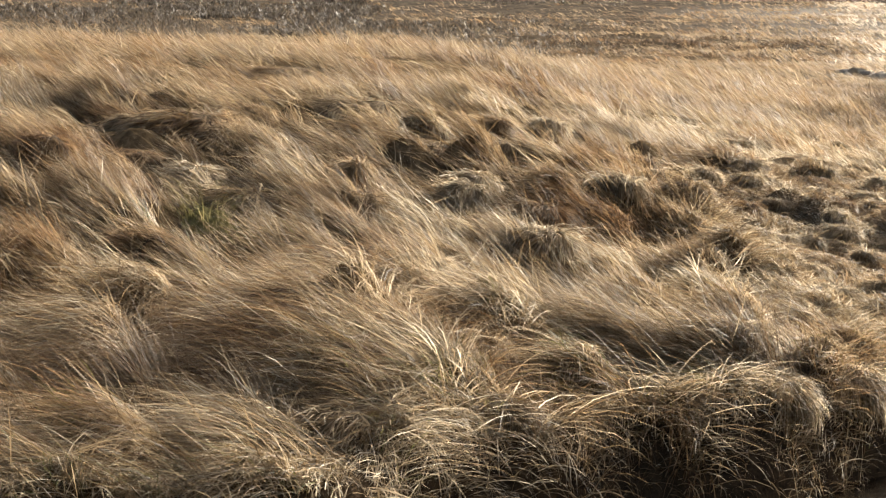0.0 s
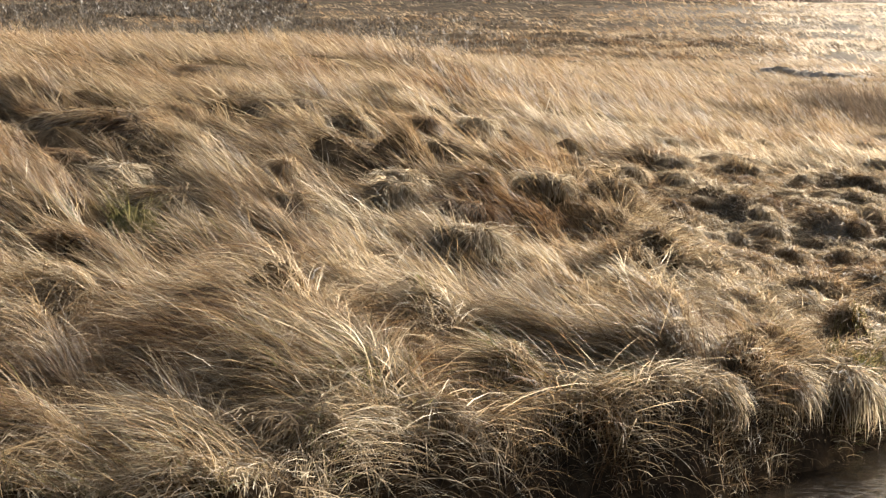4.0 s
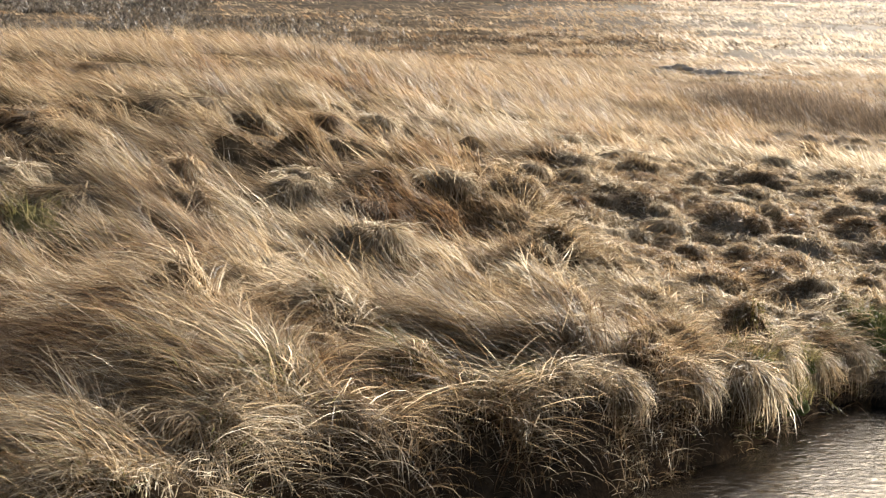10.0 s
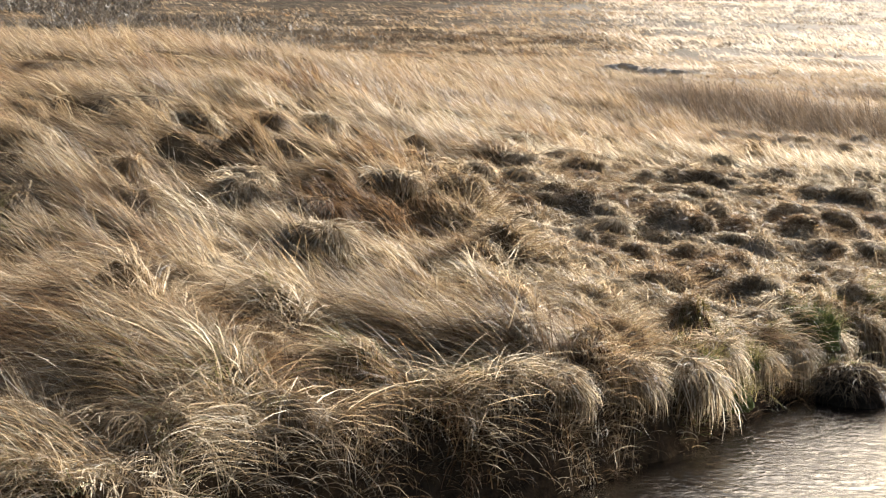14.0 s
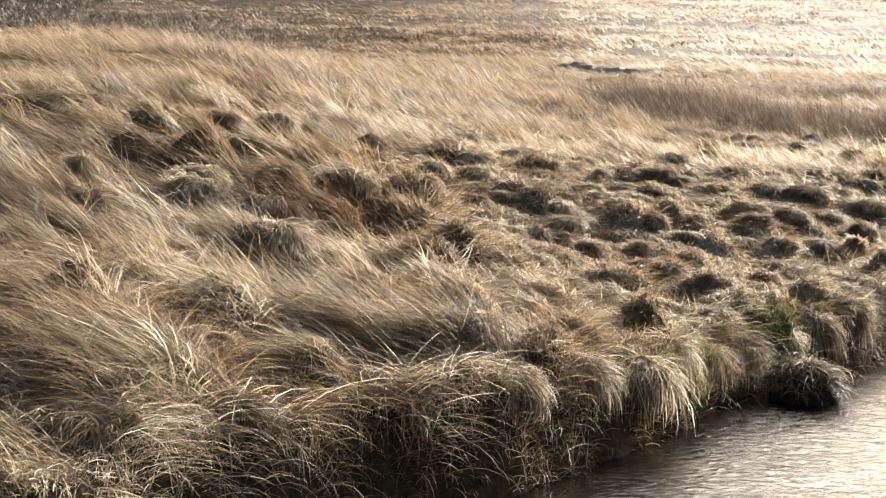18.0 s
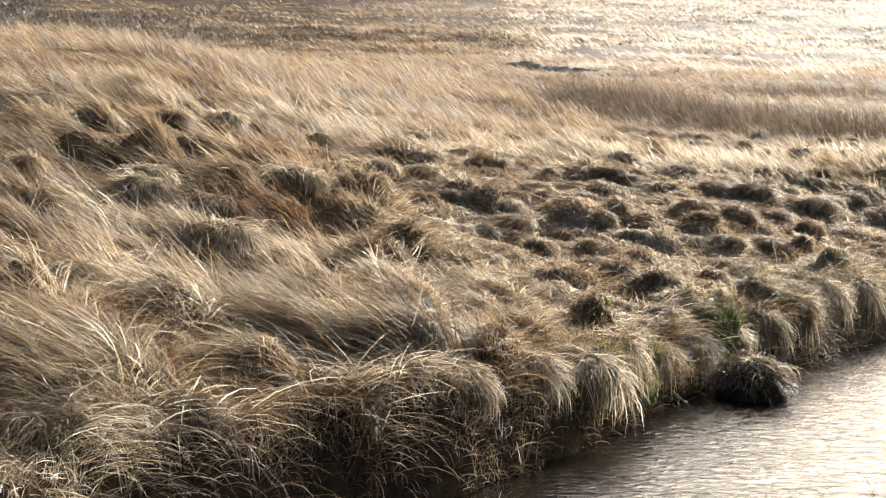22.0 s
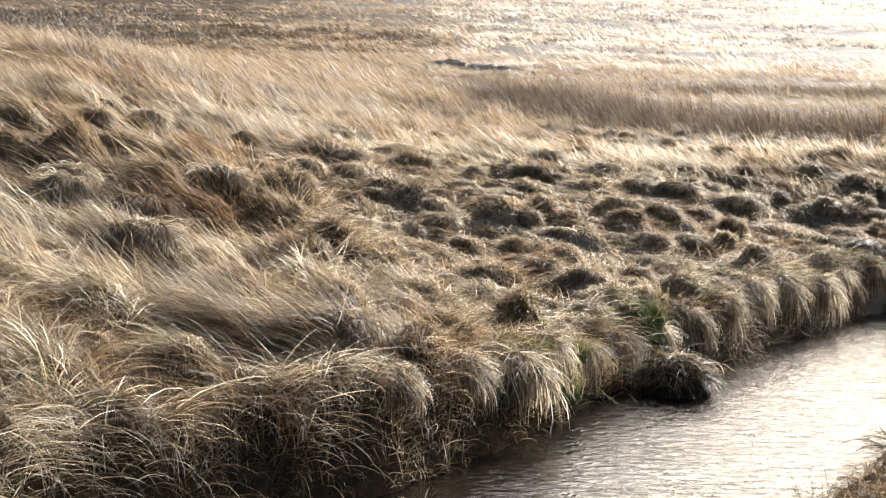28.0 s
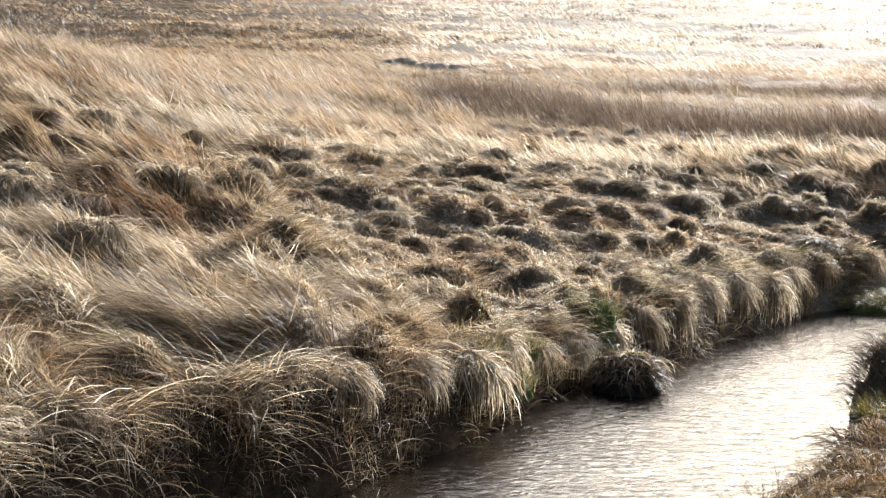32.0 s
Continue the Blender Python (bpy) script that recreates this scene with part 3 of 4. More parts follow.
field("streamside_grass", *tufts(8000, 9.2, 19.5, 1.3, 0, 23.5), 21, PALE, "fine bleached grass matted over the small humps above the stream", 0.27, 0.0042, 2, 75, 1.05, reach=0.35, size0=0.03)
field("upland_grass", *tufts(4200, 15, 30, 1.3, -23.5, 8, 6, 0.12), 28, STRAW, "golden moor grass leaning with the wind higher on the slope", 0.37, 0.0039, 2, 81, 0.85, reach=0.8, size0=0.04)
field("meadow_grass", *tufts(4200, 15, 27, 1.3, 2, 23.5), 20, TAWNY, "tawny grass on the open moor beyond the tussocks", 0.17, 0.0038, 2, 83, 1.05, reach=0.7, size0=0.04)
field("hilltop_grass", *tufts(2600, 24, 40, 1.5, -23.5, 4), 20, STRAW, "soft golden grass along the crest of the rise", 0.4, 0.004, 2, 87, 0.85, reach=0)
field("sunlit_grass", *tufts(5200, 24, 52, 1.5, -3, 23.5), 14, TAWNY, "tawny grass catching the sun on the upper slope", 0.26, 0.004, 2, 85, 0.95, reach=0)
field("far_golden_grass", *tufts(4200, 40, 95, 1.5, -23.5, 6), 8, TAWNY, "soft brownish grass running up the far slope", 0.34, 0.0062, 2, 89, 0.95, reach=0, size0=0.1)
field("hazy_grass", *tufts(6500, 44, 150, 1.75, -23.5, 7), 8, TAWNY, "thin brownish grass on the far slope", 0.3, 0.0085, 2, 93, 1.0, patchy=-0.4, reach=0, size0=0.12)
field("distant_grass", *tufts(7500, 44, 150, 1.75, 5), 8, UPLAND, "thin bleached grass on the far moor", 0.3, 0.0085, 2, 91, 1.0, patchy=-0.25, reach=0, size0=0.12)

# ---- tussocks: a mound of matted roots under arching blades ----
def tussock_meshes(seed, segs=2, drape=0.0):
    rng = np.random.default_rng(seed)
    bm = bmesh.new()
    bmesh.ops.create_icosphere(bm, subdivisions=segs, radius=1.0)
    bmesh.ops.delete(bm, geom=[v for v in bm.verts if v.co.z < -0.8], context="VERTS")
    for v in bm.verts:
        d = v.co.copy()
        k = 0.68 + 0.28 * noise.noise(d * 1.8 + Vector((seed, 0, 0))) + 0.08 * noise.noise(d * 6.0)
        v.co = Vector((d.x * k * 1.08, d.y * k * 1.08, d.z * k * 0.85))
    mound = bpy.data.meshes.new("mound")
    bm.to_mesh(mound)
    bm.free()
    mound.polygons.foreach_set("use_smooth", np.ones(len(mound.polygons), bool))
    # fine strands combed down over the dome, and a few locks that arch up from the crown, most of them with the wind
    n = 1150
    sp = np.arccos(rng.uniform(0.0, 1.0, n))
    sa = rng.uniform(0, 2 * math.pi, n)
    root = 0.8 * np.stack([np.sin(sp) * np.cos(sa), np.sin(sp) * np.sin(sa), 0.82 * np.cos(sp)], 1)
    slope = np.arctan(0.6 * np.tan(np.minimum(sp, 1.45)))
    whorl = 0.5 * np.sin(2 * sa + seed) + 0.35 * np.sin(5 * sa + 2 * seed)
    head = np.arctan2(np.sin(sa) * np.sin(sp) - 0.1, np.cos(sa) * np.sin(sp) - 0.28) + whorl + rng.normal(0, 0.28 + 0.5 * drape, n)
    lift = rng.normal(0.32, 0.16, n)
    tilt, bend = math.pi / 2 + slope * np.cos(head - sa) - lift, lift + rng.uniform(0.2, 0.9, n)
    long, wide = rng.uniform(0.35, 0.85, n) * (1 + drape), rng.uniform(0.015, 0.036, n) * (1 - 0.25 * drape)
    bend = bend + drape * rng.uniform(0.2, 0.9, n)
    locks, per = 9, 14
    la, lq = rng.uniform(0, 2 * math.pi, locks), np.sqrt(rng.random(locks)) * 0.7
    lh = np.arctan2(np.sin(la) * (0.25 + lq) - 0.12, np.cos(la) * (0.25 + lq) - 0.4) + rng.normal(0, 0.25, locks)
    ll, lb = rng.uniform(0.5, 1.1, locks), rng.uniform(1.0, 2.0, locks)
    m = locks * per
    la, lq, lh, ll, lb = (np.repeat(v, per) for v in (la, lq, lh, ll, lb))
    px, py = lq * np.cos(la) + rng.normal(0, 0.08, m), lq * np.sin(la) + rng.normal(0, 0.08, m)
    up = np.stack([px, py, 0.68 * np.sqrt(np.clip(1 - px * px - py * py, 0.05, 1)) - 0.06], 1)
    data = blades("shock", np.concatenate([root, up]), np.concatenate([head, lh + rng.normal(0, 0.3, m)]), np.concatenate([tilt, 0.8 + 0.5 * lq + rng.normal(0, 0.2, m)]),
                  np.concatenate([bend, lb + rng.normal(0, 0.25, m)]), np.concatenate([long, ll * rng.uniform(0.6, 1.15, m)]), np.concatenate([wide, rng.uniform(0.012, 0.028, m)]), segs,
                  np.concatenate([rng.normal(0, 0.4, n), rng.normal(0, 0.5, m)]), rest=False)
    return mound, data


KINDS = [tussock_meshes(s) for s in range(12)]
BANK_KINDS = [tussock_meshes(s, 3, 0.35 + 0.1 * (s % 4)) for s in range(20, 28)]
for mound, data in BANK_KINDS:
    mound.materials.append(GLARE_THATCH)
    data.materials.append(PALE)
PALE_KINDS = []
for mound, data in KINDS:
    mound.materials.append(THATCH)
    other = data.copy()
    data.materials.append(STRAW)
    other.materials.append(PALE)
    pale_mound = mound.copy()
    pale_mound.materials[0] = GLARE_THATCH
    PALE_KINDS.append((pale_mound, other))


def tussock(x, y, radius, height, pick, label, group, kinds, sunk=0.0):
    top = tagged(new("grass_tussock"), label, "tussock", group)
    turn = np.arange(8) * math.pi / 4
    ring = lie(x + 0.9 * radius * np.cos(turn), y + 0.9 * radius * np.sin(turn))
    base = float(np.mean(np.sort(ring)[2:])) - sunk
    wide = 0.85 + 0.45 * float(hashed(pick, 2, 9))
    top.matrix_world = Matrix.LocRotScale((x, y, base), Euler((0, 0, (pick * 0.37) % 1.6 - 0.8)), (radius * wide, radius, height))
    for name, data in zip(("mound", "shock"), kinds[pick % len(kinds)]):
        new(name, data).parent = top
    return top


for rows, label, group, kinds in (
        (HILLSIDE, "domed straw-coloured grass tussock with a shaded face on the slope", "tussocks on the hillside", KINDS),
        (MEADOW, "small rounded dry grass tussock among combed grass", "tussocks in the meadow", PALE_KINDS),
        (STREAMSIDE, "shaggy bleached grass tussock close above the stream", "tussocks above the stream", PALE_KINDS),
        (BANK, "shaggy grass tussock overhanging the stream bank with pale drooping blades", "tussocks on the bank", BANK_KINDS)):
    for i, (x, y, radius, height) in enumerate(rows):
        if rows is BANK:
            tussock(x - 0.02, y + 0.03, radius * 1.25, 0.6 * height + 0.45 * radius, i, label, group, kinds, 0.08)
        else:
            tussock(x, y, radius * 1.25, (0.5 if y > 13 else 0.6) * height + 0.22 * radius, i, label, group, kinds)


# the many smaller tussocks, each on its own hump of ground
def humps(cell, seed, low, most, apart, keep):
    """Humps of the ground that carry a tussock of their own: x, y, radius."""
    gx, gy = np.meshgrid(np.arange(-18, 30), np.arange(12, 64))
    gx, gy = gx.ravel().astype(float), gy.ravel().astype(float)
    px, py = (gx + 0.15 + 0.7 * hashed(gx, gy, seed)) * cell, (gy + 0.15 + 0.7 * hashed(gx, gy, seed + 1)) * cell
    size = cell * (0.35 + 0.4 * hashed(gx, gy, seed + 2))
    ok = (beyond(LEFT_BANK, px, py, 1) > 0.25) & (np.abs(np.degrees(np.arctan2(px, py))) < 22) & (hashed(gx, gy, seed + 3) > low) & clear(px, py, 1.6) & keep(px, py)
    spots = []
    for x, y, radius in sorted(zip(px[ok], py[ok], size[ok]), key=lambda p: p[0] ** 2 + p[1] ** 2):
        if all(math.hypot(x - a, y - b) > apart for a, b, _ in spots):
            spots.append((x, y, radius))
    return spots[:most]


small = humps(0.37, 45, 0.3, 200, 0.3, lambda x, y: (combed(x, y) < 0.6) & (np.hypot(x, y) < 17.5)) + humps(0.52, 21, 0.42, 120, 0.5, lambda x, y: (combed(x, y) > 0.6) & (np.hypot(x, y) > 7.5) & (np.hypot(x, y) < 14.5))
small += humps(0.47, 55, 0.4, 90, 0.45, lambda x, y: (x > 0.4) & (np.hypot(x, y) > 15) & (np.hypot(x, y) < 21))
for i, (x, y, radius) in enumerate(small):
    tall = 0.05 if combed(x, y) > 0.6 and x < 0.4 else 0.0
    tussock(x, y, 0.11 + tall + 0.3 * radius * hashed(i, 7, 5), 0.1 + tall + 0.08 * hashed(i, 3, 5), i * 5 + 3, "low shaggy hump of dry grass among many like it", "small grass humps", PALE_KINDS if i % 3 else KINDS)


# ---- overhanging grass along the stream's edge ----
def along(line, spacing, inset, spread_out, side):
    """Places along a bank's line, set back from the water, and the heading towards the water."""
    xs, ys, hs = [], [], []
    for (ax, ay), (bx, by) in zip(line, line[1:]):
        n = int(math.hypot(bx - ax, by - ay) / spacing)
        k = (np.arange(n) + dice.random(n)) / max(n, 1)
        nx, ny = -(by - ay) * side, (bx - ax) * side
        q = math.hypot(nx, ny)
        off = inset + dice.random(n) * spread_out
        xs.append(ax + k * (bx - ax) + off * nx / q)
        ys.append(ay + k * (by - ay) + off * ny / q)
        hs.append(np.full(n, math.atan2(-ny, -nx)))
    return np.concatenate(xs), np.concatenate(ys), np.concatenate(hs)


def fringe(name, line, side, spacing, per, mat, label, long, wide, inset=0.0, spread_out=0.22, start=4, end=30):
    x, y, h = along(line, spacing, inset, spread_out, side)
    keep = (np.abs(np.degrees(np.arctan2(x, y))) < 24) & (np.hypot(x, y) < 19) & (y > start) & (y < end)
    x, y, h = x[keep], y[keep], h[keep]
    n = len(x)
    lump = smooth(0.5 + 0.9 * lumps(x * 2.6, y * 2.6, 111))
    t_len = long * (0.4 + 0.9 * lump) * dice.uniform(0.7, 1.3, n)
    x, y, h, t_len, t_tilt, t_bend = (np.repeat(v, per) for v in (x, y, h + dice.normal(0, 0.9, n), t_len, dice.uniform(0.65, 1.3, n), dice.uniform(0.8, 1.9, n)))
    m = len(x)
    x, y = x + dice.normal(0, 0.025, m), y + dice.normal(0, 0.025, m)
    root = np.stack([x, y, lie(x, y) - 0.01], 1)
    data = blades(name, root, h + dice.normal(0, 0.25, m), t_tilt + dice.normal(0, 0.2, m), t_bend + dice.normal(0, 0.25, m), t_len * dice.uniform(0.5, 1.2, m),
                  wide * dice.uniform(0.6, 1.4, m), 5, dice.normal(0, 0.4, m), rest="bank")
    return stuff(name, data, mat, label, "grass")


fringe("overhanging_grass", LEFT_BANK, 1, 0.028, 20, PALE, "bleached blades drooping over the dark stream edge", 0.21, 0.0042, 0.13, 0.4, 6.9)
fringe("shaded_edge_grass", LEFT_BANK, 1, 0.06, 20, STRAW, "dead grass hanging over the near stream edge", 0.26, 0.0038, 0.13, 0.35)
fringe("face_grass", LEFT_BANK, 1, 0.022, 14, PALE, "dead blades hanging down the dark face of the bank", 0.26, 0.0036, 0.02, 0.2, 4, 8.3)
fringe("hanging_grass", LEFT_BANK, 1, 0.03, 14, PALE, "long pale blades tumbling over the bank top", 0.36, 0.004, 0.1, 0.25, 6.2, 8.4)
fringe("low_bank_grass", LEFT_BANK, 1, 0.026, 16, STRAW, "brown blades hanging from the low bank to the water", 0.22, 0.004, 0.02, 0.16, 7.2)
fringe("edge_grass", LEFT_BANK, 1, 0.055, 20, GREEN, "short green grass tufts on the wet stream edge", 0.15, 0.005, 0.06, 0.25, 8.2)
fringe("bank_grass", LEFT_BANK, 1, 0.04, 18, GREEN, "fresh green blades between the pale tussocks of the bank", 0.17, 0.0045, 0.05, 0.4, 8.4)
fringe("near_edge_grass", RIGHT_BANK, -1, 0.05, 20, DARK, "dark dead stems along the near stream edge", 0.16, 0.005, 0.0, 0.2)

# turf of the near bank
x, y = dice.uniform(1.4, 5.0, 1700), dice.uniform(5.0, 11.0, 1700)
keep = beyond(RIGHT_BANK, x, y, -1) > 0.1
field("near_turf", x[keep], y[keep], 18, TURF, "short matted brown turf on the near bank", 0.13, 0.0042, 3, 121, 1.05, reach=0, land_side=False)


# ---- moss cushions ----
def cushion(x, y, rx, ry, h, pick, label, z=None):
    rng = np.random.default_rng(300 + pick)
    top = tagged(new("moss_cushion"), label, "moss", "moss cushions")
    ground = float(lie(np.array([x]), np.array([y]))[0]) if z is None else z
    top.location = (x, y, ground - 0.02)
    bm = bmesh.new()
    bmesh.ops.create_icosphere(bm, subdivisions=4, radius=1.0)
    bmesh.ops.delete(bm, geom=[v for v in bm.verts if v.co.z < -0.3], context="VERTS")
    for v in bm.verts:
        d = v.co.copy()
        k = 0.85 + 0.28 * noise.noise(d * 2.3 + Vector((pick, 0, 0))) + 0.1 * noise.noise(d * 7) + 0.05 * noise.noise(d * 19)
        v.co = Vector((d.x * rx * k, d.y * ry * k, d.z * h * k))
    body = bpy.data.meshes.new("cushion")
    bm.to_mesh(body)
    bm.free()
    body.materials.append(MOSSY if pick < 2 else MOSS)
    body.polygons.foreach_set("use_smooth", np.ones(len(body.polygons), bool))
    new("cushion", body).parent = top
    n = 180 if pick < 4 or pick in (5, 6) else 360
    a, q = rng.uniform(0, 6.283, n), np.sqrt(rng.random(n))
    root = np.stack([rx * q * np.cos(a), ry * q * np.sin(a), h * np.sqrt(1 - q * q) * 0.8], 1)
    data = blades("sprigs", root, a + rng.normal(0, 0.6, n), rng.uniform(0.1, 0.9, n), rng.uniform(0.3, 1.3, n), rng.uniform(0.06, 0.14, n) * (1.6 if pick < 2 else 1.0), rng.uniform(0.003, 0.005, n), 3, rest=False)
    data.materials.append(GREEN if pick in (4, 7) else OLIVE)
    new("sprig_mat", data).parent = top


for i, (x, y, rx, ry, h, label) in enumerate([
        (-2.62, 10.1, 0.2, 0.2, 0.16, "yellow-green moss patch among long dead grass"),
        (-2.88, 11.0, 0.2, 0.25, 0.12, "dull olive moss patch in the long grass"),
        (-0.66, 6.62, 0.12, 0.1, 0.07, "dark green moss in a hollow of the near grass"),
        (-0.54, 7.05, 0.1, 0.09, 0.06, "dark green moss in a hollow of the near grass"),
        (2.22, 10.66, 0.2, 0.15, 0.2, "bright green moss cushion on the stream bank"),
        (1.33, 9.1, 0.14, 0.1, 0.08, "green moss tangled with grass low on the bank"),
        (1.68, 9.68, 0.08, 0.07, 0.08, "small green moss tuft just over the water"),
        (3.12, 8.0, 0.2, 0.16, 0.05, "green moss on the near bank's edge"),
        (5.5, 14.6, 0.35, 0.3, 0.14, "bright green grassy hump above the bend"),
        (1.5, 9.3, 0.16, 0.12, 0.14, "olive moss under drooping grass on the bank")]):
    cushion(x, y, rx, ry, h, i, label)


# ---- mossy spit and the clump that stands in the stream ----
def clump(name, x, y, rx, ry, h, label, mat, cover, seed, crown=0):
    top = tagged(new(name), label, "tussock")
    top.location = (x, y, 0)
    bm = bmesh.new()
    bmesh.ops.create_icosphere(bm, subdivisions=4, radius=1.0)
    for v in bm.verts:
        d = v.co.copy()
        k = 0.9 + 0.22 * noise.noise(d * 2.0 + Vector((seed, 3, 0))) + 0.1 * noise.noise(d * 6)
        v.co = Vector((d.x * rx * k, d.y * ry * k, (d.z * h * k if d.z > 0 else d.z * 0.3)))
    body = bpy.data.meshes.new("peat_core")
    bm.to_mesh(body)
    bm.free()
    body.materials.append(mat)
    body.polygons.foreach_set("use_smooth", np.ones(len(body.polygons), bool))
    new("peat_core", body).parent = top
    rng = np.random.default_rng(seed)
    n = 1500
    a, q = rng.uniform(0, 6.283, n), np.sqrt(rng.random(n)) * 0.99
    root = np.stack([rx * q * np.cos(a), ry * q * np.sin(a), 0.02 + h * 0.84 * np.sqrt(1 - q * q)], 1)
    data = blades("shock", root, np.arctan2(np.sin(a), np.cos(a) + 0.1) + rng.normal(0, 0.9, n), (0.95 if crown else 0.25) + 0.6 * q, rng.uniform(0.9, 1.9, n), rng.uniform(0.05, 0.16, n) if crown else rng.uniform(0.1, 0.26, n),
                  rng.uniform(0.003, 0.006, n), 4, rng.normal(0, 0.4, n), rest=False)
    data.materials.append(cover)
    new("shock", data).parent = top
    if crown:
        a, q = rng.uniform(0, 6.283, crown), np.sqrt(rng.random(crown)) * 0.8
        root = np.stack([rx * q * np.cos(a), ry * q * np.sin(a), 0.02 + h * 0.84 * np.sqrt(1 - q * q)], 1)
        data = blades("crown", root, -0.5 + rng.normal(0, 0.9, crown), rng.uniform(0.7, 1.3, crown), rng.uniform(1.0, 2.0, crown), rng.uniform(0.14, 0.28, crown), rng.uniform(0.003, 0.0055, crown), 5, rng.normal(0, 0.4, crown), rest=False)
        data.materials.append(PALE)
        new("crown", data).parent = top
        back = blades("green_tuft", root[::2] + np.array([-0.05, 0.08, 0]), rng.uniform(0, 6.283, len(root[::2])), rng.uniform(0.4, 1.2, len(root[::2])), rng.uniform(0.6, 1.6, len(root[::2])), rng.uniform(0.1, 0.22, len(root[::2])), rng.uniform(0.003, 0.005, len(root[::2])), 4, rest=False)
        back.materials.append(GREEN)
        new("green_tuft", back).parent = top
    return top


clump("island_tussock", 2.36, 10.16, 0.22, 0.24, 0.23, "dark peaty tussock in the stream with old hanging stems", PEAT, DARK, 401, 100)
clump("bank_tussock", 3.5, 8.95, 0.22, 0.28, 0.48, "dark shaggy tussock leaning over the water from the near bank", THATCH, DARK, 402)
clump("mossy_spit", 5.65, 14.08, 0.62, 0.26, 0.07, "low mossy green spit reaching into the stream", MOSS, GREEN, 403)


# ---- rushes ----
def rush_clump(x, y, count, reach, long, mat, label, heading, loose, seed, lean=0.25):
    rng = np.random.default_rng(seed)
    px, py = x + rng.normal(0, reach, count), y + rng.normal(0, reach, count)
    root = np.stack([px, py, np.maximum(lie(px, py), -0.05) - 0.02], 1)
    data = blades("rush_clump", root, heading + rng.normal(0, loose, count), np.abs(rng.normal(lean, 0.25, count)), rng.uniform(0.1, 0.8, count), long * rng.uniform(0.5, 1.2, count),
                  rng.uniform(0.003, 0.0055, count), 4, rng.normal(0, 0.2, count), rest=False)
    data.materials.append(mat)
    return tagged(new("rush_clump", data), label, "rushes", "rush clumps")


rush_clump(0.55, 7.95, 320, 0.1, 0.5, RUST, "rust-brown rush clump leaning from the bank top", 2.9, 0.5, 501, 0.6)
rush_clump(-1.82, 6.4, 240, 0.045, 0.5, RUST, "rust-gold stems fanning out of pale grass", 3.0, 0.35, 503, 0.6)
rush_clump(2.02, 6.45, 60, 0.06, 0.3, DARK, "sparse thin rushes at the near water's edge", 2.6, 0.9, 504, 0.45)
rush_clump(1.8, 6.12, 30, 0.05, 0.34, DARK, "sparse thin rushes at the near water's edge", 2.6, 0.9, 505, 0.45)


def rush_band(name, path, count, across, long, mat, label):
    k = dice.uniform(0, len(path) - 1, count)
    px = np.interp(k, range(len(path)), [p[0] for p in path]) + dice.normal(0, across, count)
    py = np.interp(k, range(len(path)), [p[1] for p in path]) + dice.normal(0, across * 1.6, count)
    root = np.stack([px, py, lie(px, py) - 0.02], 1)
    data = blades(name, root, math.pi + dice.normal(0, 0.8, count), np.abs(dice.normal(0.55, 0.3, count)), dice.uniform(0.1, 0.8, count), long * dice.uniform(0.5, 1.2, count),
                  dice.uniform(0.007, 0.013, count), 2)
    return stuff(name, data, mat, label, "rushes")


rush_band("rush_bed", [(3.9, 30.0), (4.5, 28.0), (5.3, 24.5), (5.9, 22.3), (7.3, 20.9), (9.2, 20.4)], 22000, 0.6, 0.46, BROWN, "brown rush bed in a wet line across the moor")
rush_band("dark_rush_bed", [(-2.3, 21.5), (-1.4, 21.0), (-0.7, 20.6)], 2400, 0.22, 0.28, DARK, "dark old rushes in a wet dip of the slope")
rush_band("low_rush_bed", [(0.2, 24.5), (1.6, 25.2), (3.0, 25.0)], 3000, 0.3, 0.26, BROWN, "thin brown rushes on the open moor")
rush_band("far_rush_bed", [(8.0, 34), (10.5, 32.5), (13.5, 31.5)], 7000, 0.6, 0.34, BROWN, "farther brown rush bed on the moor")


# ---- heather and old wall on the far slope ----
def heath(name, count, low, high, near, far, long, label, mat, bare=-0.1):
    u, a = dice.random(count), np.radians(dice.normal((low + high) / 2, (high - low) / 4, count))
    r = near + (far - near) * u
    x, y = r * np.sin(a), r * np.cos(a)
    keep = lumps(x * 0.16 + 3, y * 0.08, 131) + 0.6 * lumps(x * 0.5, y * 0.3, 132) > bare
    per = 11
    x, y, r = (np.repeat(v[keep], per) for v in (x, y, r))
    m = len(x)
    a = dice.uniform(0, 6.283, m)
    x, y = x + np.cos(a) * 0.2, y + np.sin(a) * 0.2
    root = np.stack([x, y, ground_height(x, y) - 0.03], 1)
    data = blades(name, root, a, dice.uniform(0.1, 0.9, m), dice.uniform(0.3, 1.2, m), long * dice.uniform(0.5, 1.3, m), 0.0008 * r * dice.uniform(0.6, 1.4, m), 2, rest=False)
    return stuff(name, data, mat, label, "heather")


heath("heather", 9000, -21, -5, 50, 125, 0.3, "dark grey-brown heather over the far slope", HEATHER, -0.25)
heath("upland_tufts", 2600, -9, 11, 36, 70, 0.16, "low brown tufts in rows across the moor", BROWN, 0.0)
heath("sparse_heather", 3500, -2, 24, 60, 150, 0.15, "low grey-brown heather dotted over the far moor", HEATH, -0.3)


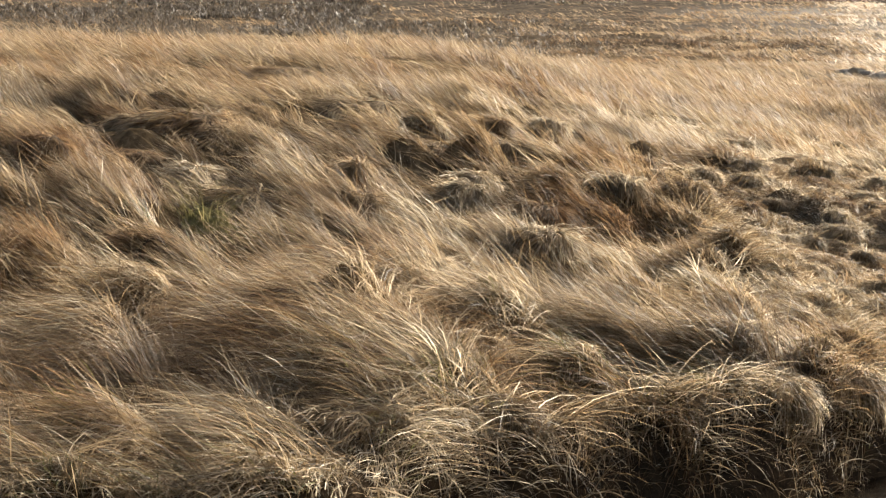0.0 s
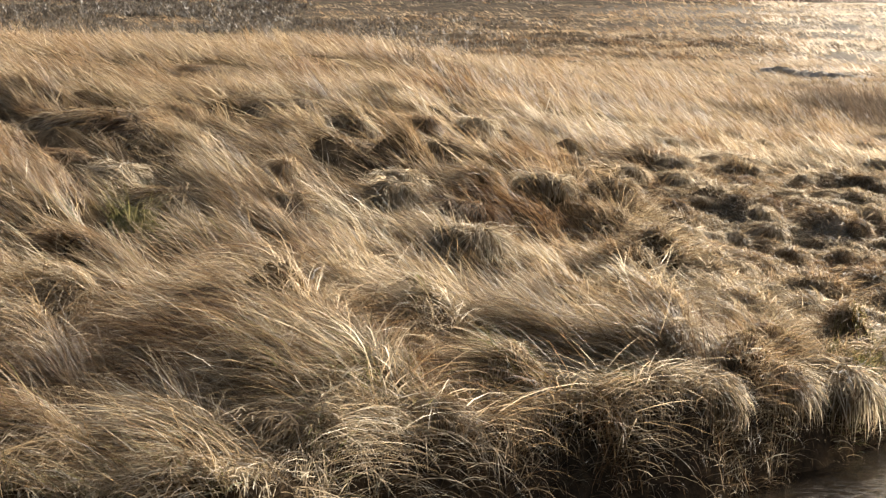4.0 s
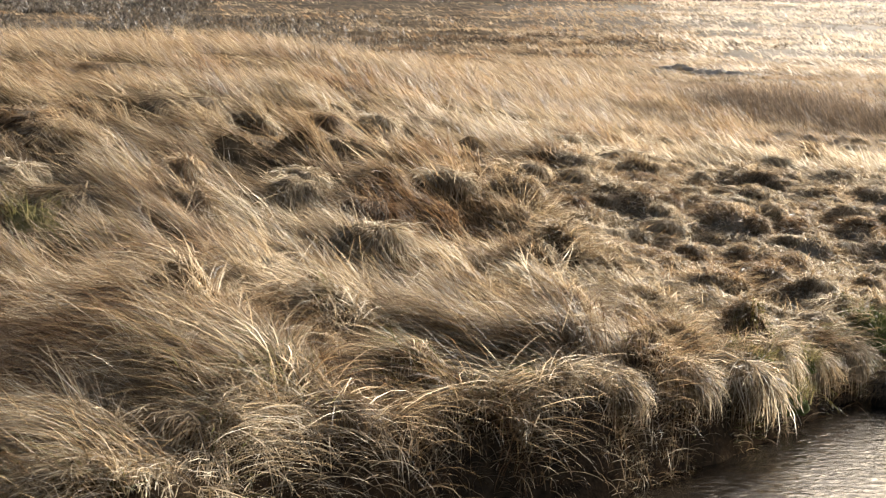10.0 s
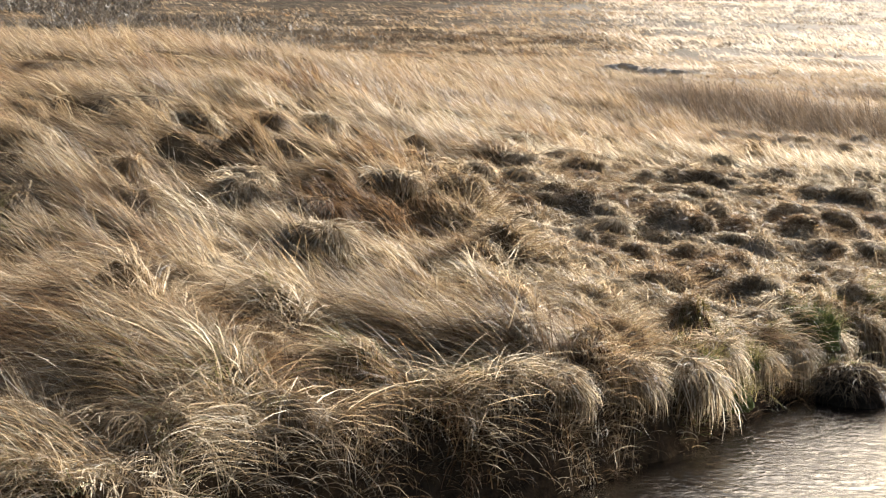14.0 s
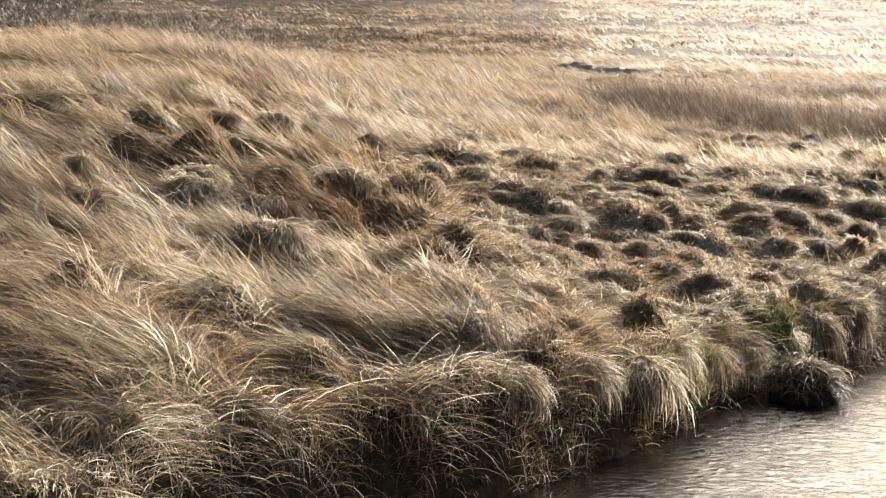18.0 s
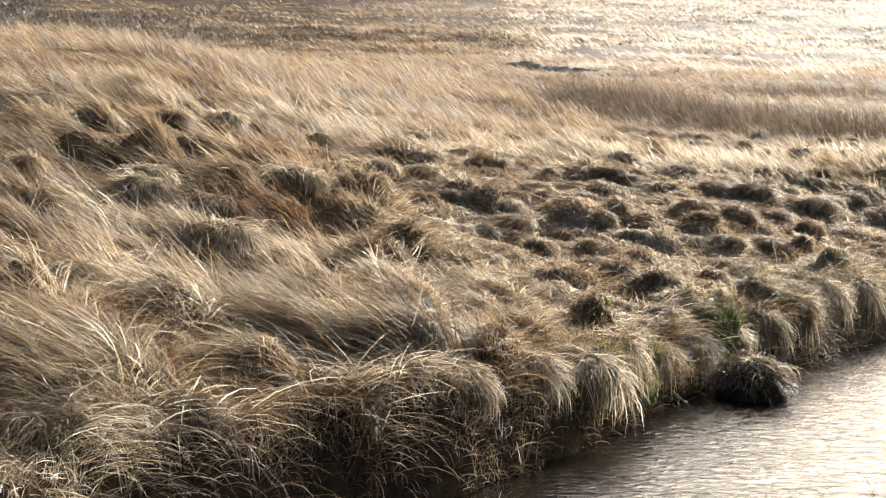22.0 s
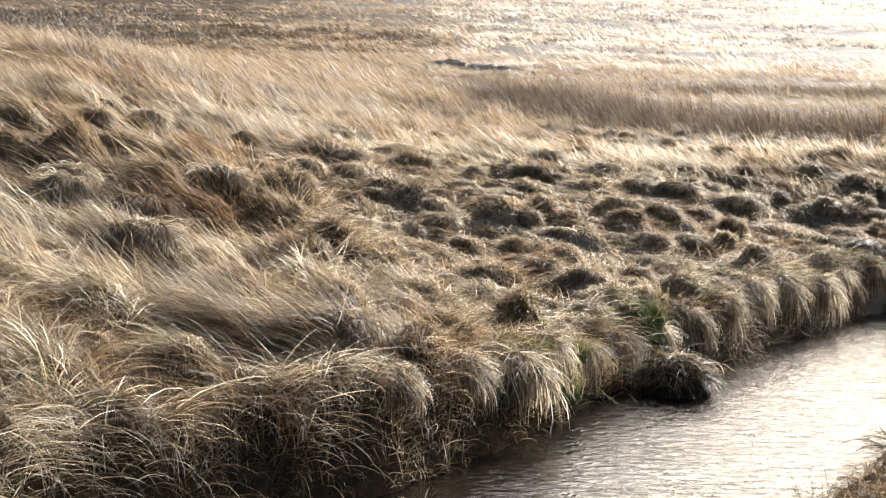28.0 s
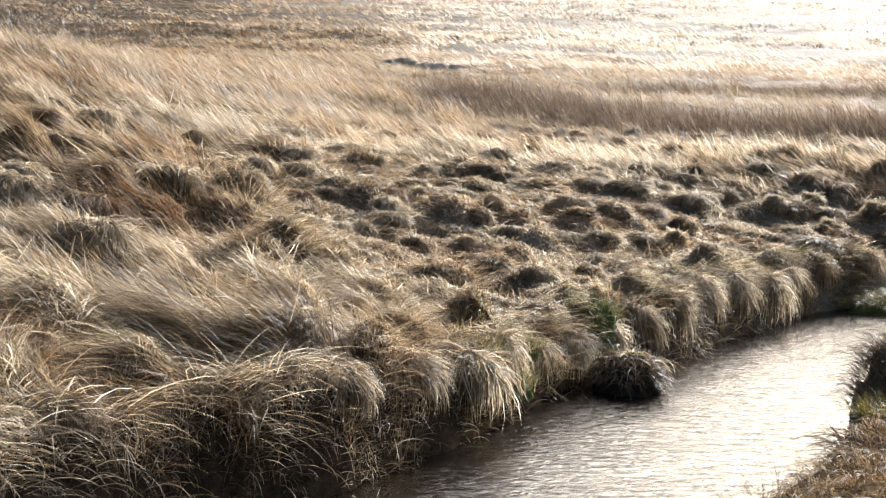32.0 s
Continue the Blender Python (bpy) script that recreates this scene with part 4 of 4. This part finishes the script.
def stone_mesh(seed):
    bm = bmesh.new()
    bmesh.ops.create_cube(bm, size=1.0)
    bmesh.ops.bevel(bm, geom=list(bm.edges), offset=0.16, segments=1, affect="EDGES")
    for v in bm.verts:
        v.co += 0.12 * noise.noise_vector(v.co * 1.7 + Vector((seed * 3.1, 0, 0)))
    data = bpy.data.meshes.new("stone")
    bm.to_mesh(data)
    bm.free()
    data.materials.append(STONE)
    return data


STONES = [stone_mesh(s) for s in range(5)]
old_wall = tagged(new("stone_wall"), "low tumbled dry-stone wall, grey and half sunk in the moor", "wall")
old_wall.matrix_world = pose(4.95, 44.4, float(ground_height(np.array([4.95]), np.array([44.4]))[0]), 0, 0, -45)
at = random.Random(11)
for course in range(2):
    u = -1.3 + 0.15 * course
    while u < 2.3 - 0.5 * course:
        w = at.uniform(0.18, 0.42)
        s = new("stone", STONES[at.randrange(5)])
        s.parent = old_wall
        x, y = 4.95 + u * math.cos(radians(-45)), 44.4 + u * math.sin(radians(-45))
        z = float(ground_height(np.array([x]), np.array([y]))[0]) - old_wall.matrix_world.translation.z
        s.matrix_basis = Matrix.LocRotScale((u + w / 2, at.uniform(-0.06, 0.06), z + 0.01 + 0.09 * course + at.uniform(-0.03, 0.03)), Euler((at.uniform(-0.3, 0.3), at.uniform(-0.3, 0.3), at.uniform(-0.5, 0.5))),
                                            (w, at.uniform(0.25, 0.38), at.uniform(0.1, 0.14)))
        u += w


# ---- burrow in the hillside grass ----
burrow = tagged(new("burrow"), "black mouth of an animal burrow between grass tufts", "burrow")
bx, by = -2.62, 8.97
bz = float(lie(np.array([bx]), np.array([by]))[0])
burrow.matrix_world = pose(bx, by, bz + 0.07, 0, 0, math.degrees(math.atan2(-bx, by)))


def ring_mesh(name, rings, mat, rough):
    """A tube from rings of (radius, depth), its axis along y."""
    verts, faces, n = [], [], 20
    for r, d in rings:
        for k in range(n):
            a = 2 * math.pi * k / n
            v = Vector((r * math.cos(a), d, r * 1.35 * math.sin(a)))
            verts.append(v + rough * noise.noise_vector(v * 14))
    for i in range(len(rings) - 1):
        for k in range(n):
            faces.append((i * n + k, i * n + (k + 1) % n, (i + 1) * n + (k + 1) % n, (i + 1) * n + k))
    data = bpy.data.meshes.new(name)
    data.from_pydata(verts, [], faces)
    data.materials.append(mat)
    data.polygons.foreach_set("use_smooth", np.ones(len(data.polygons), bool))
    return data


bm = bmesh.new()
bmesh.ops.create_icosphere(bm, subdivisions=5, radius=1.0)
for v in bm.verts:
    k = 0.95 + 0.2 * noise.noise(v.co * 2.3) + 0.06 * noise.noise(v.co * 7)
    v.co = Vector((0.19 * v.co.x * k, 0.2 + 0.2 * v.co.y * k, 0.0 + 0.14 * v.co.z * k))
bmesh.ops.delete(bm, geom=[v for v in bm.verts if v.co.y < 0.2 and math.hypot(v.co.x, v.co.z / 1.15) < 0.075], context="VERTS")
hump = bpy.data.meshes.new("hump")
bm.to_mesh(hump)
bm.free()
hump.materials.append(THATCH)
hump.polygons.foreach_set("use_smooth", np.ones(len(hump.polygons), bool))
new("hump", hump).parent = burrow
n = 1300
way = dice.normal(0, 1, (n, 3))
way[:, 1], way[:, 2] = -np.abs(way[:, 1]), np.abs(way[:, 2]) - 0.35
way /= np.linalg.norm(way, axis=1)[:, None]
root = way * np.array([0.19, 0.2, 0.14]) + np.array([0, 0.2, 0])
keep = (np.hypot(root[:, 0], root[:, 2] / 1.15) > 0.085) & ~((root[:, 0] > 0) & (np.abs(root[:, 2]) < 0.07))
shock = blades("shock", root[keep], (math.pi + 0.3 + dice.normal(0, 0.5, n))[keep], dice.uniform(0.7, 1.3, n)[keep], dice.uniform(0.3, 1.2, n)[keep], dice.uniform(0.1, 0.26, n)[keep], dice.uniform(0.003, 0.006, n)[keep], 3, rest=False)
shock.materials.append(STRAW)
new("shock", shock).parent = burrow
new("tunnel", ring_mesh("tunnel", [(0.085, 0.04), (0.078, 0.0), (0.075, 0.02), (0.072, 0.12), (0.065, 0.24), (0.06, 0.36), (0.001, 0.42)], PEAT, 0.02)).parent = burrow

# ---- sprig at the waterline ----
rush_clump(0.66, 7.5, 40, 0.03, 0.14, PALE, "small pale sprig hanging at the water's edge", -0.9, 0.9, 506, 0.9)
